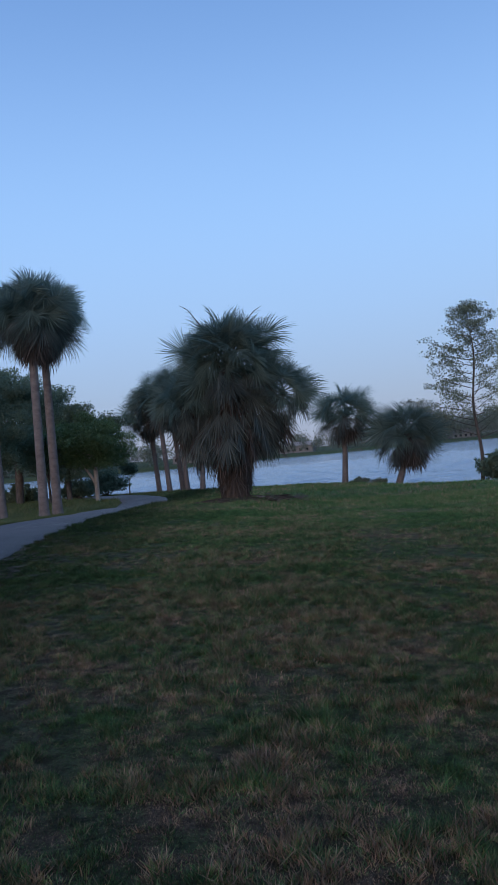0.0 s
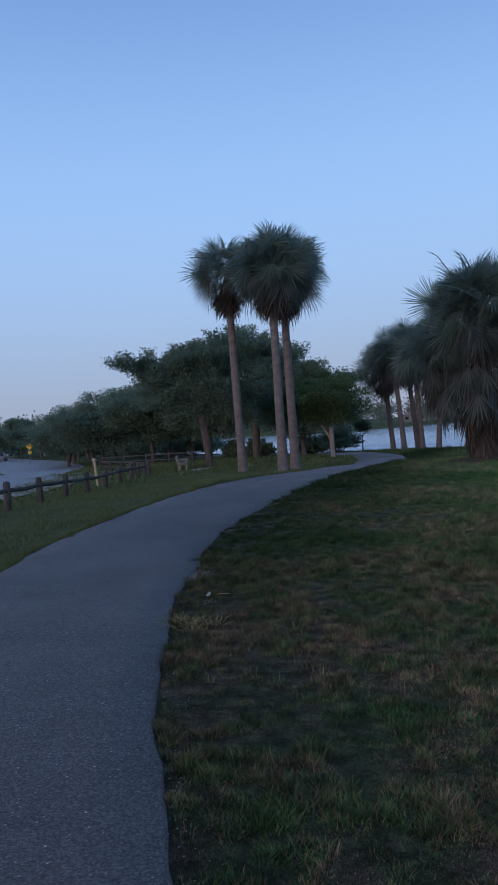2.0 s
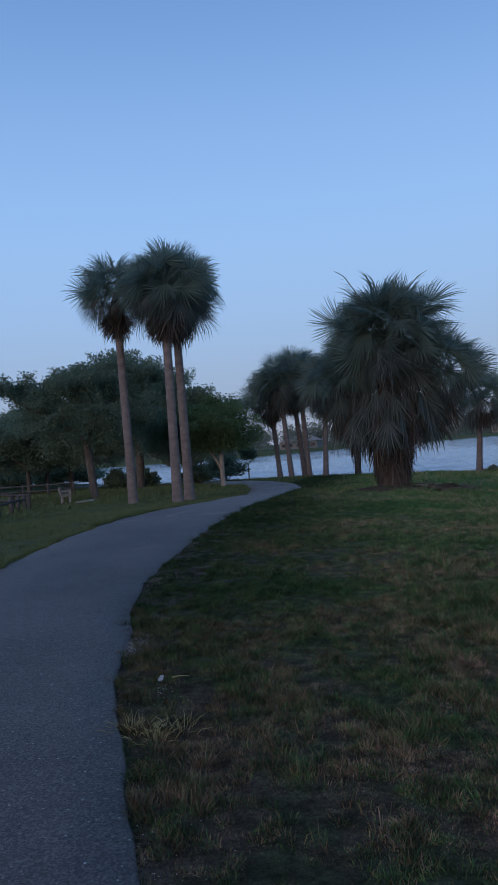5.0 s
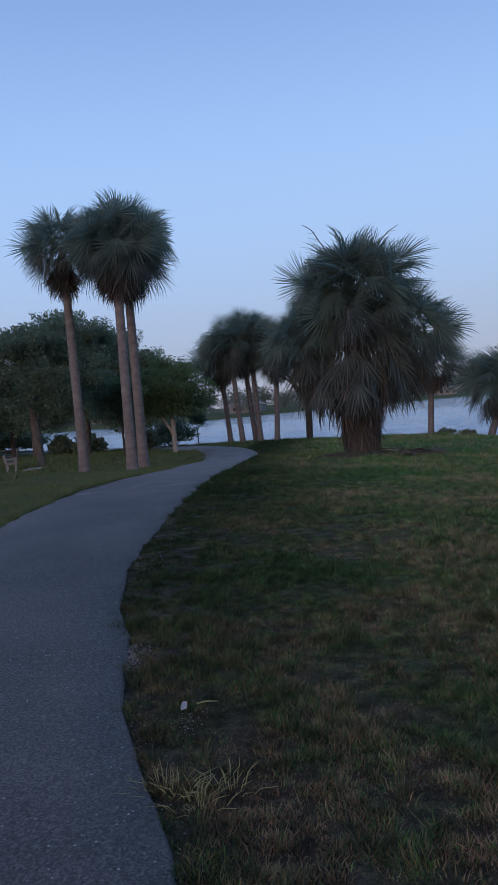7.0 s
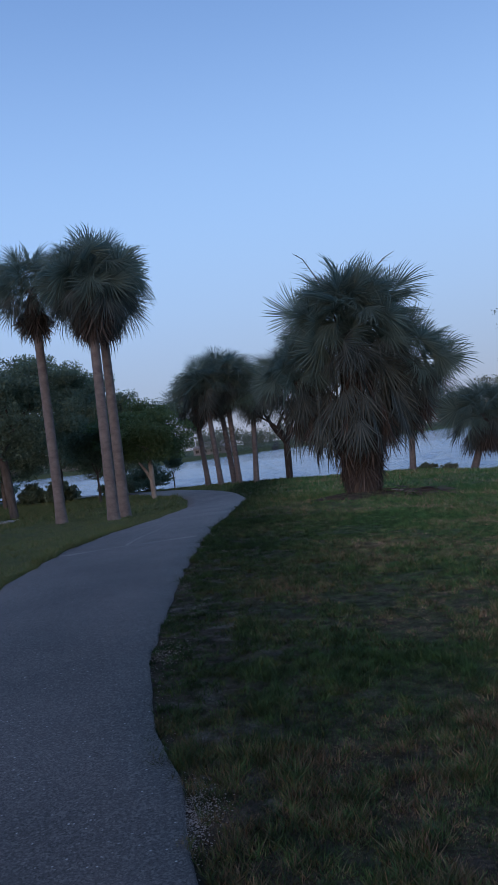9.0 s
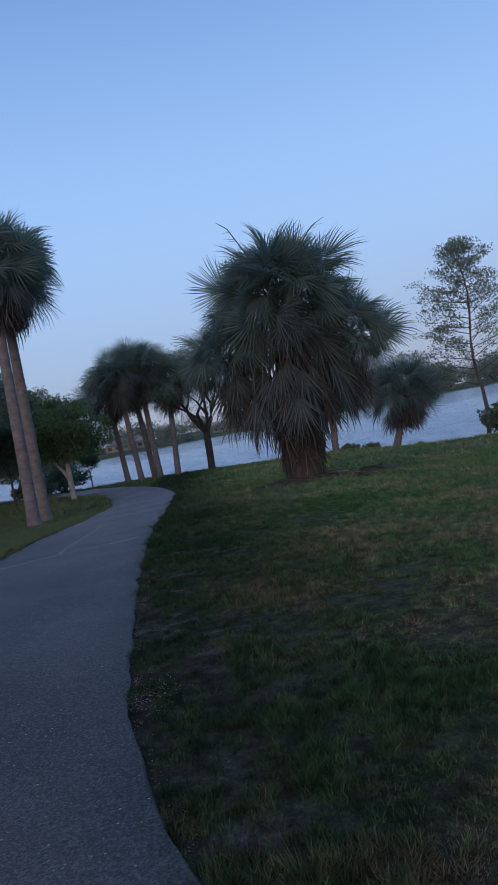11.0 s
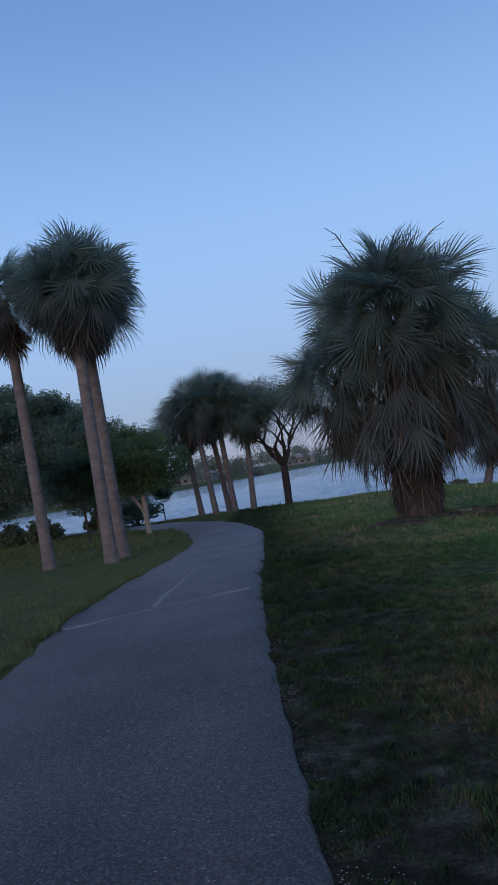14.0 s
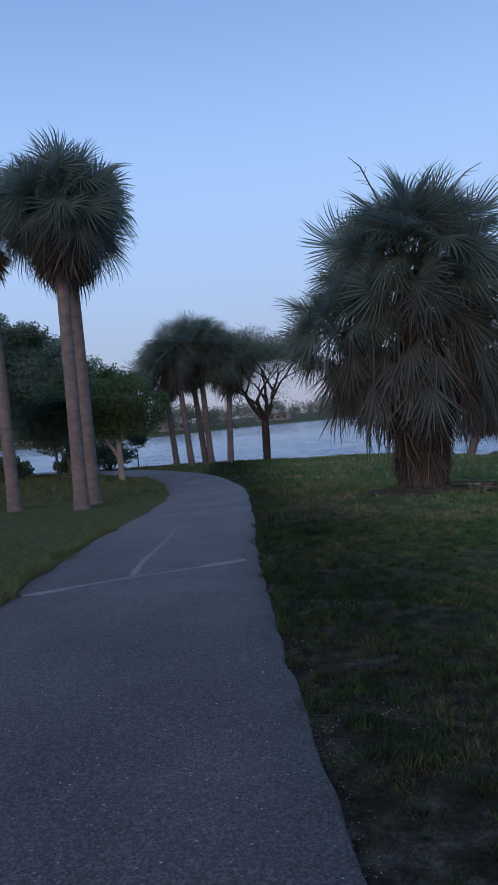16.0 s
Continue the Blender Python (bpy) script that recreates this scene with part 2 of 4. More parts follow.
def blade_material():
    m, n, l, b = material("grass_blade", 0.75, 0.15)
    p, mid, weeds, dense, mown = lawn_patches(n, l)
    isl = n.new("ShaderNodeNewGeometry").outputs["Random Per Island"]
    shift = n.new("ShaderNodeMath")
    shift.operation = "MULTIPLY_ADD"
    l.new(isl, shift.inputs[0])
    shift.inputs[1].default_value = 0.22
    shift.inputs[2].default_value = -0.11
    add = n.new("ShaderNodeMath")
    l.new(mid, add.inputs[0])
    l.new(shift.outputs[0], add.inputs[1])
    base = ramp(n, l, add.outputs[0], [(0.36, (0.046, 0.110, 0.038)), (0.45, (0.084, 0.160, 0.056)), (0.50, (0.155, 0.158, 0.076)), (0.57, (0.285, 0.195, 0.135))])
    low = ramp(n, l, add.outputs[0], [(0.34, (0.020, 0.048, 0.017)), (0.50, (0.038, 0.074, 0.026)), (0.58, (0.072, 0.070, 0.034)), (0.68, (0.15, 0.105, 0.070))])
    # blades carry the same painted haze lift as the soil
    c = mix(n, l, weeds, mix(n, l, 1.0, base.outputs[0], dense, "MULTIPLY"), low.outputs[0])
    clump = ramp(n, l, noise_node(n, l, 7.5, 4, p, 0.65).outputs[0], [(0.36, (0.34, 0.35, 0.34)), (0.5, (0.68, 0.68, 0.68)), (0.64, (1.2, 1.17, 1.1))])
    c = mix(n, l, 1.0, c, clump.outputs[0], "MULTIPLY")
    even = ramp(n, l, isl, [(0.0, (0.045, 0.082, 0.029)), (0.6, (0.098, 0.134, 0.052)), (1.0, (0.18, 0.165, 0.09))])
    l.new(mix(n, l, mown, c, even.outputs[0]), b.inputs["Base Color"])
    return m


def asphalt_material(name, base_a, base_b, pale_sheen=False):
    m, n, l, b = material(name, 0.62, 0.45)
    p = world_pos(n)
    big = noise_node(n, l, 0.9, 8, p, 0.6)
    base = ramp(n, l, big.outputs[0], [(0.32, base_a), (0.68, base_b)])
    fine = noise_node(n, l, 75, 5, p, 0.85)
    tone = ramp(n, l, fine.outputs[0], [(0.36, (0.12, 0.12, 0.12)), (0.5, (0.75, 0.75, 0.75)), (0.64, (2.2, 2.2, 2.2))])
    c = mix(n, l, 1.0, base.outputs[0], tone.outputs[0], "MULTIPLY")
    if pale_sheen:
        # paler beyond the joint; far grazing sheen and near brightness are painted in
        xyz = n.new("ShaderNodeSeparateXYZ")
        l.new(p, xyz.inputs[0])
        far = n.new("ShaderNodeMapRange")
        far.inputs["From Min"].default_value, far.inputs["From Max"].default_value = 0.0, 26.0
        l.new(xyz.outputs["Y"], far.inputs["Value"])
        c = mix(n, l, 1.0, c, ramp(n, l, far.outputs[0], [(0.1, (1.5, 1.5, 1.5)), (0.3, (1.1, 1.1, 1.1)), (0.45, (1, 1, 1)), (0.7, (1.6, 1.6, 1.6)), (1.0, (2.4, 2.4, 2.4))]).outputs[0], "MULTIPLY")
    grit = noise_node(n, l, 85, 0, p, kind="ShaderNodeTexVoronoi")
    c = mix(n, l, ramp(n, l, grit.outputs["Color"], [(0.5, (0, 0, 0)), (0.9, (0.42, 0.42, 0.42))]).outputs[0], c, (0.235, 0.205, 0.195))
    stones = noise_node(n, l, 40, 0, p, kind="ShaderNodeTexVoronoi")
    spot = ramp(n, l, stones.outputs["Distance"], [(0.16, (1, 1, 1)), (0.30, (0, 0, 0))])
    pick = ramp(n, l, stones.outputs["Color"], [(0.76, (0, 0, 0)), (0.94, (0.8, 0.8, 0.8))])
    k = mix(n, l, 1.0, spot.outputs[0], pick.outputs[0], "MULTIPLY")
    c = mix(n, l, k, c, (0.56, 0.53, 0.51))
    l.new(c, b.inputs["Base Color"])
    bump(n, l, b, fine.outputs[0], 0.9, 0.008)
    return m


def water_material():
    m, n, l, b = material("lake_water", 0.09, 0.5)
    b.inputs["Base Color"].default_value = (0.27, 0.32, 0.38, 1)
    b.inputs["IOR"].default_value = 1.9
    p = world_pos(n)
    mp = n.new("ShaderNodeMapping")
    mp.inputs["Scale"].default_value = (1.0, 0.34, 1.0)
    mp.inputs["Rotation"].default_value = (0, 0, radians(12))
    l.new(p, mp.inputs[0])
    a = noise_node(n, l, 2.0, 6, mp.outputs[0], 0.7)
    c = noise_node(n, l, 0.14, 3, mp.outputs[0], 0.5)
    both = mix(n, l, 0.25, a.outputs[0], c.outputs[0])
    bump(n, l, b, both, 1.0, 0.45)
    return m


def leaf_material(name, dark, light, rough=0.5, spec=0.35, glow=0.42):
    m, n, l, b = material(name, rough, spec)
    isl = n.new("ShaderNodeNewGeometry").outputs["Random Per Island"]
    r = ramp(n, l, isl, [(0.0, dark), (1.0, light)])
    info = n.new("ShaderNodeObjectInfo")
    hs = n.new("ShaderNodeHueSaturation")
    mr = n.new("ShaderNodeMapRange")
    mr.inputs["To Min"].default_value, mr.inputs["To Max"].default_value = 0.87, 1.13
    l.new(info.outputs["Random"], mr.inputs[0])
    l.new(mr.outputs[0], hs.inputs["Value"])
    l.new(r.outputs[0], hs.inputs["Color"])
    l.new(hs.outputs[0], b.inputs["Base Color"])
    through_leaf = n.new("ShaderNodeBsdfTranslucent")
    l.new(hs.outputs[0], through_leaf.inputs["Color"])
    both = n.new("ShaderNodeMixShader")
    both.inputs[0].default_value = glow
    l.new(b.outputs[0], both.inputs[1])
    l.new(through_leaf.outputs[0], both.inputs[2])
    l.new(both.outputs[0], n["Material Output"].inputs["Surface"])
    return m


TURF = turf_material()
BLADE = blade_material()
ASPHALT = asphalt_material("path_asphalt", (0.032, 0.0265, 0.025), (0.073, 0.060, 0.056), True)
ROAD = asphalt_material("road_asphalt", (0.20, 0.20, 0.205), (0.26, 0.26, 0.26))
LAKE = water_material()
FROND = leaf_material("palm_frond", (0.082, 0.130, 0.114), (0.205, 0.278, 0.233), 0.7, 0.15, 0.52)
OLD_FROND = leaf_material("old_palm_frond", (0.046, 0.064, 0.059), (0.175, 0.198, 0.180), 0.75, 0.12, 0.45)
DRY_FROND = leaf_material("dry_palm_frond", (0.036, 0.031, 0.028), (0.145, 0.124, 0.112), 0.85, 0.1, 0.2)
PALM_BARK = simple("palm_bark", (0.112, 0.097, 0.091), (0.20, 0.176, 0.165), 4, 0.9, 0.6, 0.015, 0.15, squash=(1, 1, 1.4))
FIBRE = simple("palm_fibre", (0.038, 0.032, 0.027), (0.105, 0.086, 0.072), 9, 0.95, 0.8, 0.03, 0.1, squash=(1, 1, 0.25))
BARK = simple("oak_bark", (0.055, 0.048, 0.043), (0.135, 0.12, 0.108), 7, 0.95, 0.8, 0.03, 0.1, squash=(1, 1, 0.3))
DARK_BARK = simple("dark_bark", (0.026, 0.023, 0.021), (0.07, 0.062, 0.056), 7, 0.95, 0.8, 0.03, 0.1, squash=(1, 1, 0.3))
PALE_BARK = simple("pale_bark", (0.24, 0.21, 0.185), (0.40, 0.36, 0.32), 6, 0.9, 0.5, 0.02, 0.1, squash=(1, 1, 0.4))
LEAF = leaf_material("oak_leaf", (0.088, 0.138, 0.098), (0.158, 0.225, 0.152), 0.55, 0.3)
LEAF_LIGHT = leaf_material("fresh_leaf", (0.075, 0.135, 0.055), (0.15, 0.22, 0.095), 0.55, 0.3)
LEAF_GREY = leaf_material("grey_leaf", (0.13, 0.155, 0.11), (0.21, 0.24, 0.165), 0.6, 0.2)
# far shore leaves are paler, with aerial haze put into their colour
HAZED_LEAF = leaf_material("hazed_leaf", (0.14, 0.165, 0.13), (0.23, 0.25, 0.19), 0.8, 0.1)
WOOD = simple("weathered_wood", (0.045, 0.044, 0.042), (0.105, 0.100, 0.094), 8, 0.9, 0.6, 0.01, 0.1, random_by=0.15, squash=(1, 1, 0.3))
CONCRETE = simple("worn_concrete", (0.26, 0.255, 0.24), (0.38, 0.37, 0.35), 5, 0.9, 0.3, 0.005, 0.2)
SAND = simple("pale_sand", (0.06, 0.075, 0.035), (0.40, 0.37, 0.33), 1.3, 0.95, 0.5, 0.02, 0.1)
GRAVEL = simple("pale_gravel", (0.15, 0.14, 0.132), (0.34, 0.325, 0.31), 45, 0.95, 0.9, 0.01, 0.1)
MOWN = simple("mown_grass", (0.075, 0.115, 0.045), (0.135, 0.175, 0.075), 9, 0.95, 0.9, 0.04, 0.05)
PAPER = simple("soiled_paper", (0.20, 0.205, 0.205), (0.29, 0.29, 0.28), 20, 0.8, 0.3, 0.003, 0.2)
STRAW = simple("straw_blade", (0.19, 0.19, 0.08), (0.32, 0.30, 0.16), 12, 0.8, 0, 0, 0.1)
SEAM = simple("worn_joint", (0.15, 0.138, 0.13), (0.30, 0.28, 0.265), 30, 0.9, 0.6, 0.004, 0.15)
SOIL = simple("bare_soil", (0.036, 0.029, 0.023), (0.12, 0.095, 0.072), 7, 0.97, 0.9, 0.04, 0.05)
YELLOW = simple("sign_yellow", (0.75, 0.42, 0.03), (0.8, 0.48, 0.05), 4, 0.5, 0, 0, 0.4)
STEEL = simple("grey_steel", (0.15, 0.155, 0.16), (0.22, 0.225, 0.23), 8, 0.5, 0.1, 0.002, 0.5)
BENCH = simple("weathered_bench", (0.17, 0.155, 0.145), (0.29, 0.27, 0.25), 6, 0.9, 0.4, 0.006, 0.2)
CREAM = simple("cream_paint", (0.32, 0.24, 0.14), (0.38, 0.3, 0.19), 6, 0.6, 0.1, 0.002, 0.4)
HOUSE_WALL = simple("stucco", (0.21, 0.20, 0.185), (0.29, 0.275, 0.255), 1.5, 0.9, 0.2, 0.01, 0.2, random_by=0.25)
HOUSE_ROOF = simple("roof_shingle", (0.20, 0.17, 0.15), (0.3, 0.27, 0.25), 3, 0.9, 0.3, 0.02, 0.2, random_by=0.3)
DARK_GLASS = simple("window_glass", (0.02, 0.025, 0.03), (0.03, 0.035, 0.04), 1, 0.1, 0, 0, 0.5)
CAR_PAINT = simple("silver_paint", (0.16, 0.15, 0.15), (0.2, 0.185, 0.185), 2, 0.3, 0, 0, 0.6)
RUBBER = simple("rubber", (0.015, 0.015, 0.015), (0.03, 0.03, 0.03), 8, 0.9, 0.2, 0.003, 0.2)


# ---- mesh helpers ----
def mesh_from(name, verts, faces, mats, smooth=False, slots=None):
    me = bpy.data.meshes.new(name)
    me.from_pydata([tuple(v) for v in verts], [], [tuple(f) for f in faces])
    for m in mats if isinstance(mats, (list, tuple)) else [mats]:
        me.materials.append(m)
    if slots is not None:
        me.polygons.foreach_set("material_index", slots)
    if smooth:
        me.polygons.foreach_set("use_smooth", [True] * len(me.polygons))
    me.update()
    return me


def fast_mesh(name, verts, tris, mat):
    """A mesh from arrays of corners and triangles."""
    me = bpy.data.meshes.new(name)
    me.vertices.add(len(verts))
    me.vertices.foreach_set("co", np.asarray(verts, np.float32).ravel())
    me.loops.add(len(tris) * 3)
    me.loops.foreach_set("vertex_index", np.asarray(tris, np.int32).ravel())
    me.polygons.add(len(tris))
    me.polygons.foreach_set("loop_start", np.arange(0, len(tris) * 3, 3, dtype=np.int32))
    me.materials.append(mat)
    me.update(calc_edges=True)
    return me


def part(name, me, parent, label="", m=None):
    ob = new(name, me)
    ob.parent = parent
    if m is not None:
        ob.matrix_basis = m
    return tagged(ob, label)


def thing(name, at, label, category, group="", turn=0.0, kind=""):
    ob = new(name)
    ob.empty_display_size = 0.2
    ob.matrix_basis = Matrix.Translation(at) @ Matrix.Rotation(turn, 4, "Z")
    return tagged(ob, label, category, group, kind)


class Shape:
    """Gathers boxes and tubes into one mesh."""

    def __init__(self):
        self.v, self.f = [], []

    def box(self, c, size, rot=None, taper=1.0, bevel=0.0):
        hx, hy, hz = size[0] / 2, size[1] / 2, size[2] / 2
        bm = bmesh.new()
        bmesh.ops.create_cube(bm, size=1)
        for v in bm.verts:
            k = taper if v.co.z > 0 else 1.0
            v.co = Vector((v.co.x * 2 * hx * k, v.co.y * 2 * hy * k, v.co.z * 2 * hz))
        if bevel:
            bmesh.ops.bevel(bm, geom=bm.edges[:], offset=bevel, segments=2, affect="EDGES", profile=0.6)
        m = Matrix.Translation(c) @ (rot.to_4x4() if rot else Matrix())
        base = len(self.v)
        bm.verts.index_update()
        self.v += [m @ v.co for v in bm.verts]
        self.f += [[base + v.index for v in f.verts] for f in bm.faces]
        bm.free()
        return self

    def tube(self, pts, radii, sides=8, cap=True):
        pts = [Vector(p) for p in pts]
        base = len(self.v)
        up = Vector((0.13, 0.31, 0.94)).normalized()
        for k, p in enumerate(pts):
            d = (pts[min(k + 1, len(pts) - 1)] - pts[max(k - 1, 0)]).normalized()
            ref = up if abs(d.dot(up)) < 0.95 else Vector((1, 0, 0))
            a = d.cross(ref).normalized()
            b = d.cross(a)
            for j in range(sides):
                w = 2 * math.pi * j / sides
                self.v.append(p + (a * math.cos(w) + b * math.sin(w)) * radii[k])
        for k in range(len(pts) - 1):
            for j in range(sides):
                j2 = (j + 1) % sides
                self.f.append([base + k * sides + j, base + k * sides + j2, base + (k + 1) * sides + j2, base + (k + 1) * sides + j])
        if cap:
            self.f.append([base + j for j in range(sides)][::-1])
            self.f.append([base + (len(pts) - 1) * sides + j for j in range(sides)])
        return self

    def mesh(self, name, mat, smooth=False):
        return mesh_from(name, self.v, self.f, mat, smooth)


# ---- ground, lake, path, road ----
def steps(stops):
    """Coordinates from rows of (start, spacing), ending at the last start."""
    out = []
    for (a, s), (b, _) in zip(stops, stops[1:]):
        k = max(1, round((b - a) / s))
        out += list(np.linspace(a, b, k, endpoint=False))
    return np.array(out + [stops[-1][0]])


def sheet(name, xs, ys, zfun, mat):
    X, Y = np.meshgrid(xs, ys)
    v = np.stack([X.ravel(), Y.ravel(), zfun(X.ravel(), Y.ravel())], 1)
    nx, ny = len(xs), len(ys)
    i = (np.arange(ny - 1)[:, None] * nx + np.arange(nx - 1)[None]).ravel()
    tris = np.concatenate([np.stack([i, i + 1, i + nx + 1], 1), np.stack([i, i + nx + 1, i + nx], 1)])
    me = fast_mesh(name, v, tris, mat)
    me.polygons.foreach_set("use_smooth", np.ones(len(tris), bool))
    return new(name, me)


gx = steps([(-1500, 150), (-300, 30), (-120, 8), (-60, 2.5), (-24, 0.8), (-12, 0.3), (9, 0.8), (30, 3), (80, 10), (200, 40), (500, 150), (1500, 1)])
gy = steps([(-300, 60), (-60, 8), (-10, 1), (0, 0.3), (32, 0.7), (78, 2.0), (130, 8), (250, 4), (380, 5), (520, 40), (900, 150), (2400, 1)])
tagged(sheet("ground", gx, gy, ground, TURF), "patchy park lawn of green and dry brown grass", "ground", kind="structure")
def waves(x, y):
    u, w = x * 0.97 + y * 0.22, y * 0.97 - x * 0.22
    near = 1 - ease(150, 230, y)
    return WATER + near * (0.22 * (grain(u, w * 2.2, 2.0, 71) - 0.5) + 0.13 * (grain(u, w * 2.0, 1.0, 72) - 0.5))


lake_x = steps([(-500, 50), (-110, 8), (-45, 0.8), (45, 4), (100, 20), (700, 1)])
lake_y = steps([(-300, 50), (30, 6), (48, 0.45), (115, 0.9), (170, 2), (230, 20), (560, 1)])
tagged(sheet("water", lake_x, lake_y, waves, LAKE), "rippled pale blue lake water at dusk", "lake", kind="structure")


def path_mesh():
    cols = np.array([-1.04, -1.0, -0.7, -0.35, 0, 0.35, 0.7, 1.0, 1.04])
    v, f = [], []
    for k in range(len(WAY_LINE)):
        for c in cols:
            half = WAY_RIGHT[k] if c > 0 else WAY_LEFT[k]
            q = WAY_LINE[k] + WAY_SIDE[k] * c * half
            lift = 0.03 + 0.015 * (1 - c * c) if abs(c) <= 1 else -0.05
            v.append((q[0], q[1], lift))
    v = np.array(v)
    v[:, 2] += ground(v[:, 0], v[:, 1])
    w = len(cols)
    for k in range(len(WAY_LINE) - 1):
        for c in range(w - 1):
            a = k * w + c
            f.append((a, a + 1, a + w + 1, a + w))
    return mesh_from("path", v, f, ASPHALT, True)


tagged(new("path", path_mesh()), "grey asphalt walking path with crumbling grass-grown edges", "path", kind="structure")


def ribbon(name, left, right, lift, mat, across=10, step=1.0, rise=0.0):
    """A sheet between two edge curves, laid on the ground."""
    a, b = spline(left, step), spline(right, step)
    k = max(len(a), len(b))
    t = np.linspace(0, 1, k)
    a = np.stack([np.interp(t, np.linspace(0, 1, len(a)), a[:, j]) for j in (0, 1)], 1)
    b = np.stack([np.interp(t, np.linspace(0, 1, len(b)), b[:, j]) for j in (0, 1)], 1)
    u = np.linspace(0, 1, across)
    q = (a[:, None] * (1 - u)[None, :, None] + b[:, None] * u[None, :, None]).reshape(-1, 2)
    z = ground(q[:, 0], q[:, 1]) + lift + rise * np.tile(np.minimum(1, 8 * u * (1 - u)), k)
    f = [(r * across + c, r * across + c + 1, (r + 1) * across + c + 1, (r + 1) * across + c) for r in range(k - 1) for c in range(across - 1)]
    return new(name, mesh_from(name, np.column_stack([q, z]), f, mat, True))


road = ribbon("road", [(-13.5, 6), (-14.6, 14), (-15.6, 20.3), (-17.9, 27), (-21.3, 35), (-24.9, 42.5), (-29.6, 52), (-40.3, 72), (-54, 92), (-69, 109), (-92, 135)],
              [(-26, 4), (-29, 14), (-33, 24), (-38, 34), (-44, 44), (-51, 54), (-59, 66), (-70, 80), (-85, 95), (-108, 118), (-130, 145)], 0.06, ROAD)
tagged(road, "pale grey asphalt park road beside the lawn", "road", kind="structure")
verge = ribbon("verge", [(-10.6, 6), (-11.8, 14), (-13.6, 20.3), (-15.6, 27), (-18.2, 35), (-21.6, 42.8)],
               [(-13.7, 6), (-14.8, 14), (-15.8, 20.3), (-18.1, 27), (-21.5, 35), (-25.0, 42.5)], 0.045, SAND, 4, 0.6)
tagged(verge, "pale sandy strip along the road edge", "verge", kind="structure")
island = ribbon("road_island", [(-24.8, 32), (-27, 37), (-31.5, 46), (-39.5, 57)], [(-30, 32), (-36, 42), (-42, 52), (-41, 57.5)], 0.05, MOWN, 9, 0.8, 0.14)
tagged(island, "low grass island in the road", "road island", kind="structure")


# ---- palms ----
def frond_mesh(seed, petiole, blade, droop, fan=118, count=30, limp=0.0, wide=1.0, bend=0.0, joined=False):
    """A costapalmate leaf: a curved stalk and a fan of folded segments, joined below and split into long points."""
    rng = random.Random(seed)
    v, f = [], []
    arc = lambda x: 0.10 * x - 0.10 * droop * x * x
    for k in range(5):
        x = petiole * k / 4
        w = 0.022 - 0.010 * k / 4
        for y, z in ((-w, 0.0), (0, -w), (w, 0.0)):
            v.append((x, y, arc(x) + z))
    for k in range(4):
        for j in range(2):
            a = k * 3 + j
            f.append((a, a + 1, a + 4, a + 3))
    cb, sb = math.cos(radians(bend)), math.sin(radians(bend))
    for i in range(count):
        u = (i + 0.5) / count * 2 - 1
        th = radians(fan * u)
        R = blade * (0.70 + 0.30 * math.cos(th * 0.75)) * rng.uniform(0.84, 1.08)
        hub = petiole + 0.18 * blade * max(0.0, math.cos(th)) * (1 - abs(u)) - 0.02
        sag = rng.uniform(0.5, 1.6)
        twist = rng.uniform(-0.16, 0.16)
        cup = rng.uniform(-0.02, 0.1)
        join = wide * 0.36 * R * radians(fan) / count
        o = len(v)
        for r, half in ((0.03, 0.004), (0.36, join), (0.72, join * 0.7), (1.0, 0.0)):
            rr = R * r
            a = th + twist * max(0, r - 0.4)
            cx, cy = hub + rr * math.cos(a), rr * math.sin(a)
            base = arc(hub) - droop * 0.20 * (cx - petiole) ** 2 / blade - cup * abs(cy) - limp * max(0.0, rr - 0.35 * R) ** 1.4 * sag - (0.07 * sag * R if r == 1.0 else 0.0)
            dx, dz = cx - petiole, base - arc(petiole)
            cx, base = petiole + dx * cb + dz * sb, arc(petiole) + dz * cb - dx * sb
            px, py = -math.sin(a) * half, math.cos(a) * half
            tilt = half * (0.6 if i % 2 else -0.6)
            v.append((cx - px, cy - py, base - tilt))
            if half:
                v.append((cx + px, cy + py, base + tilt))
        f += [(o, o + 1, o + 3, o + 2), (o + 2, o + 3, o + 5, o + 4), (o + 4, o + 5, o + 6)]
        if joined:
            f.append((12, 14, o + 1, o))
    return v, f


def frond_set(tag, petiole, blade, limp, droop, mat, number=4, fan=112, count=54, wide=1.0, bend=0.0, joined=False):
    return [mesh_from(tag, *frond_mesh(100 * k + int(blade * 37), petiole * (0.9 + 0.07 * k), blade * (0.94 + 0.05 * k), droop, fan + 5 * k, count, limp, wide, bend, joined), mat) for k in range(number)]


GREEN_BIG = frond_set("frond", 1.08, 0.95, 0.08, 0.2, FROND, fan=86, count=42, wide=0.95, bend=8), frond_set("frond", 1.08, 0.95, 0.26, 0.45, FROND, fan=84, count=42, wide=0.95, bend=30), frond_set("frond", 1.0, 1.12, 0.12, 0.2, OLD_FROND, fan=34, count=26, wide=0.8, bend=14)
GREEN_MID = frond_set("frond", 0.74, 0.84, 0.06, 0.2, FROND, fan=92, count=40, bend=8), frond_set("frond", 0.8, 0.84, 0.26, 0.5, FROND, fan=88, count=40, wide=0.95, bend=32), frond_set("frond", 0.7, 0.92, 0.14, 0.25, OLD_FROND, fan=40, count=26, wide=0.85, bend=16)
HANG = frond_set("frond", 0.8, 1.15, 0.0, 0.1, OLD_FROND, fan=26, count=15)
DRY_BIG = frond_set("dead_frond", 0.55, 1.15, -0.06, 0.05, DRY_FROND, fan=30, count=13, wide=0.8)
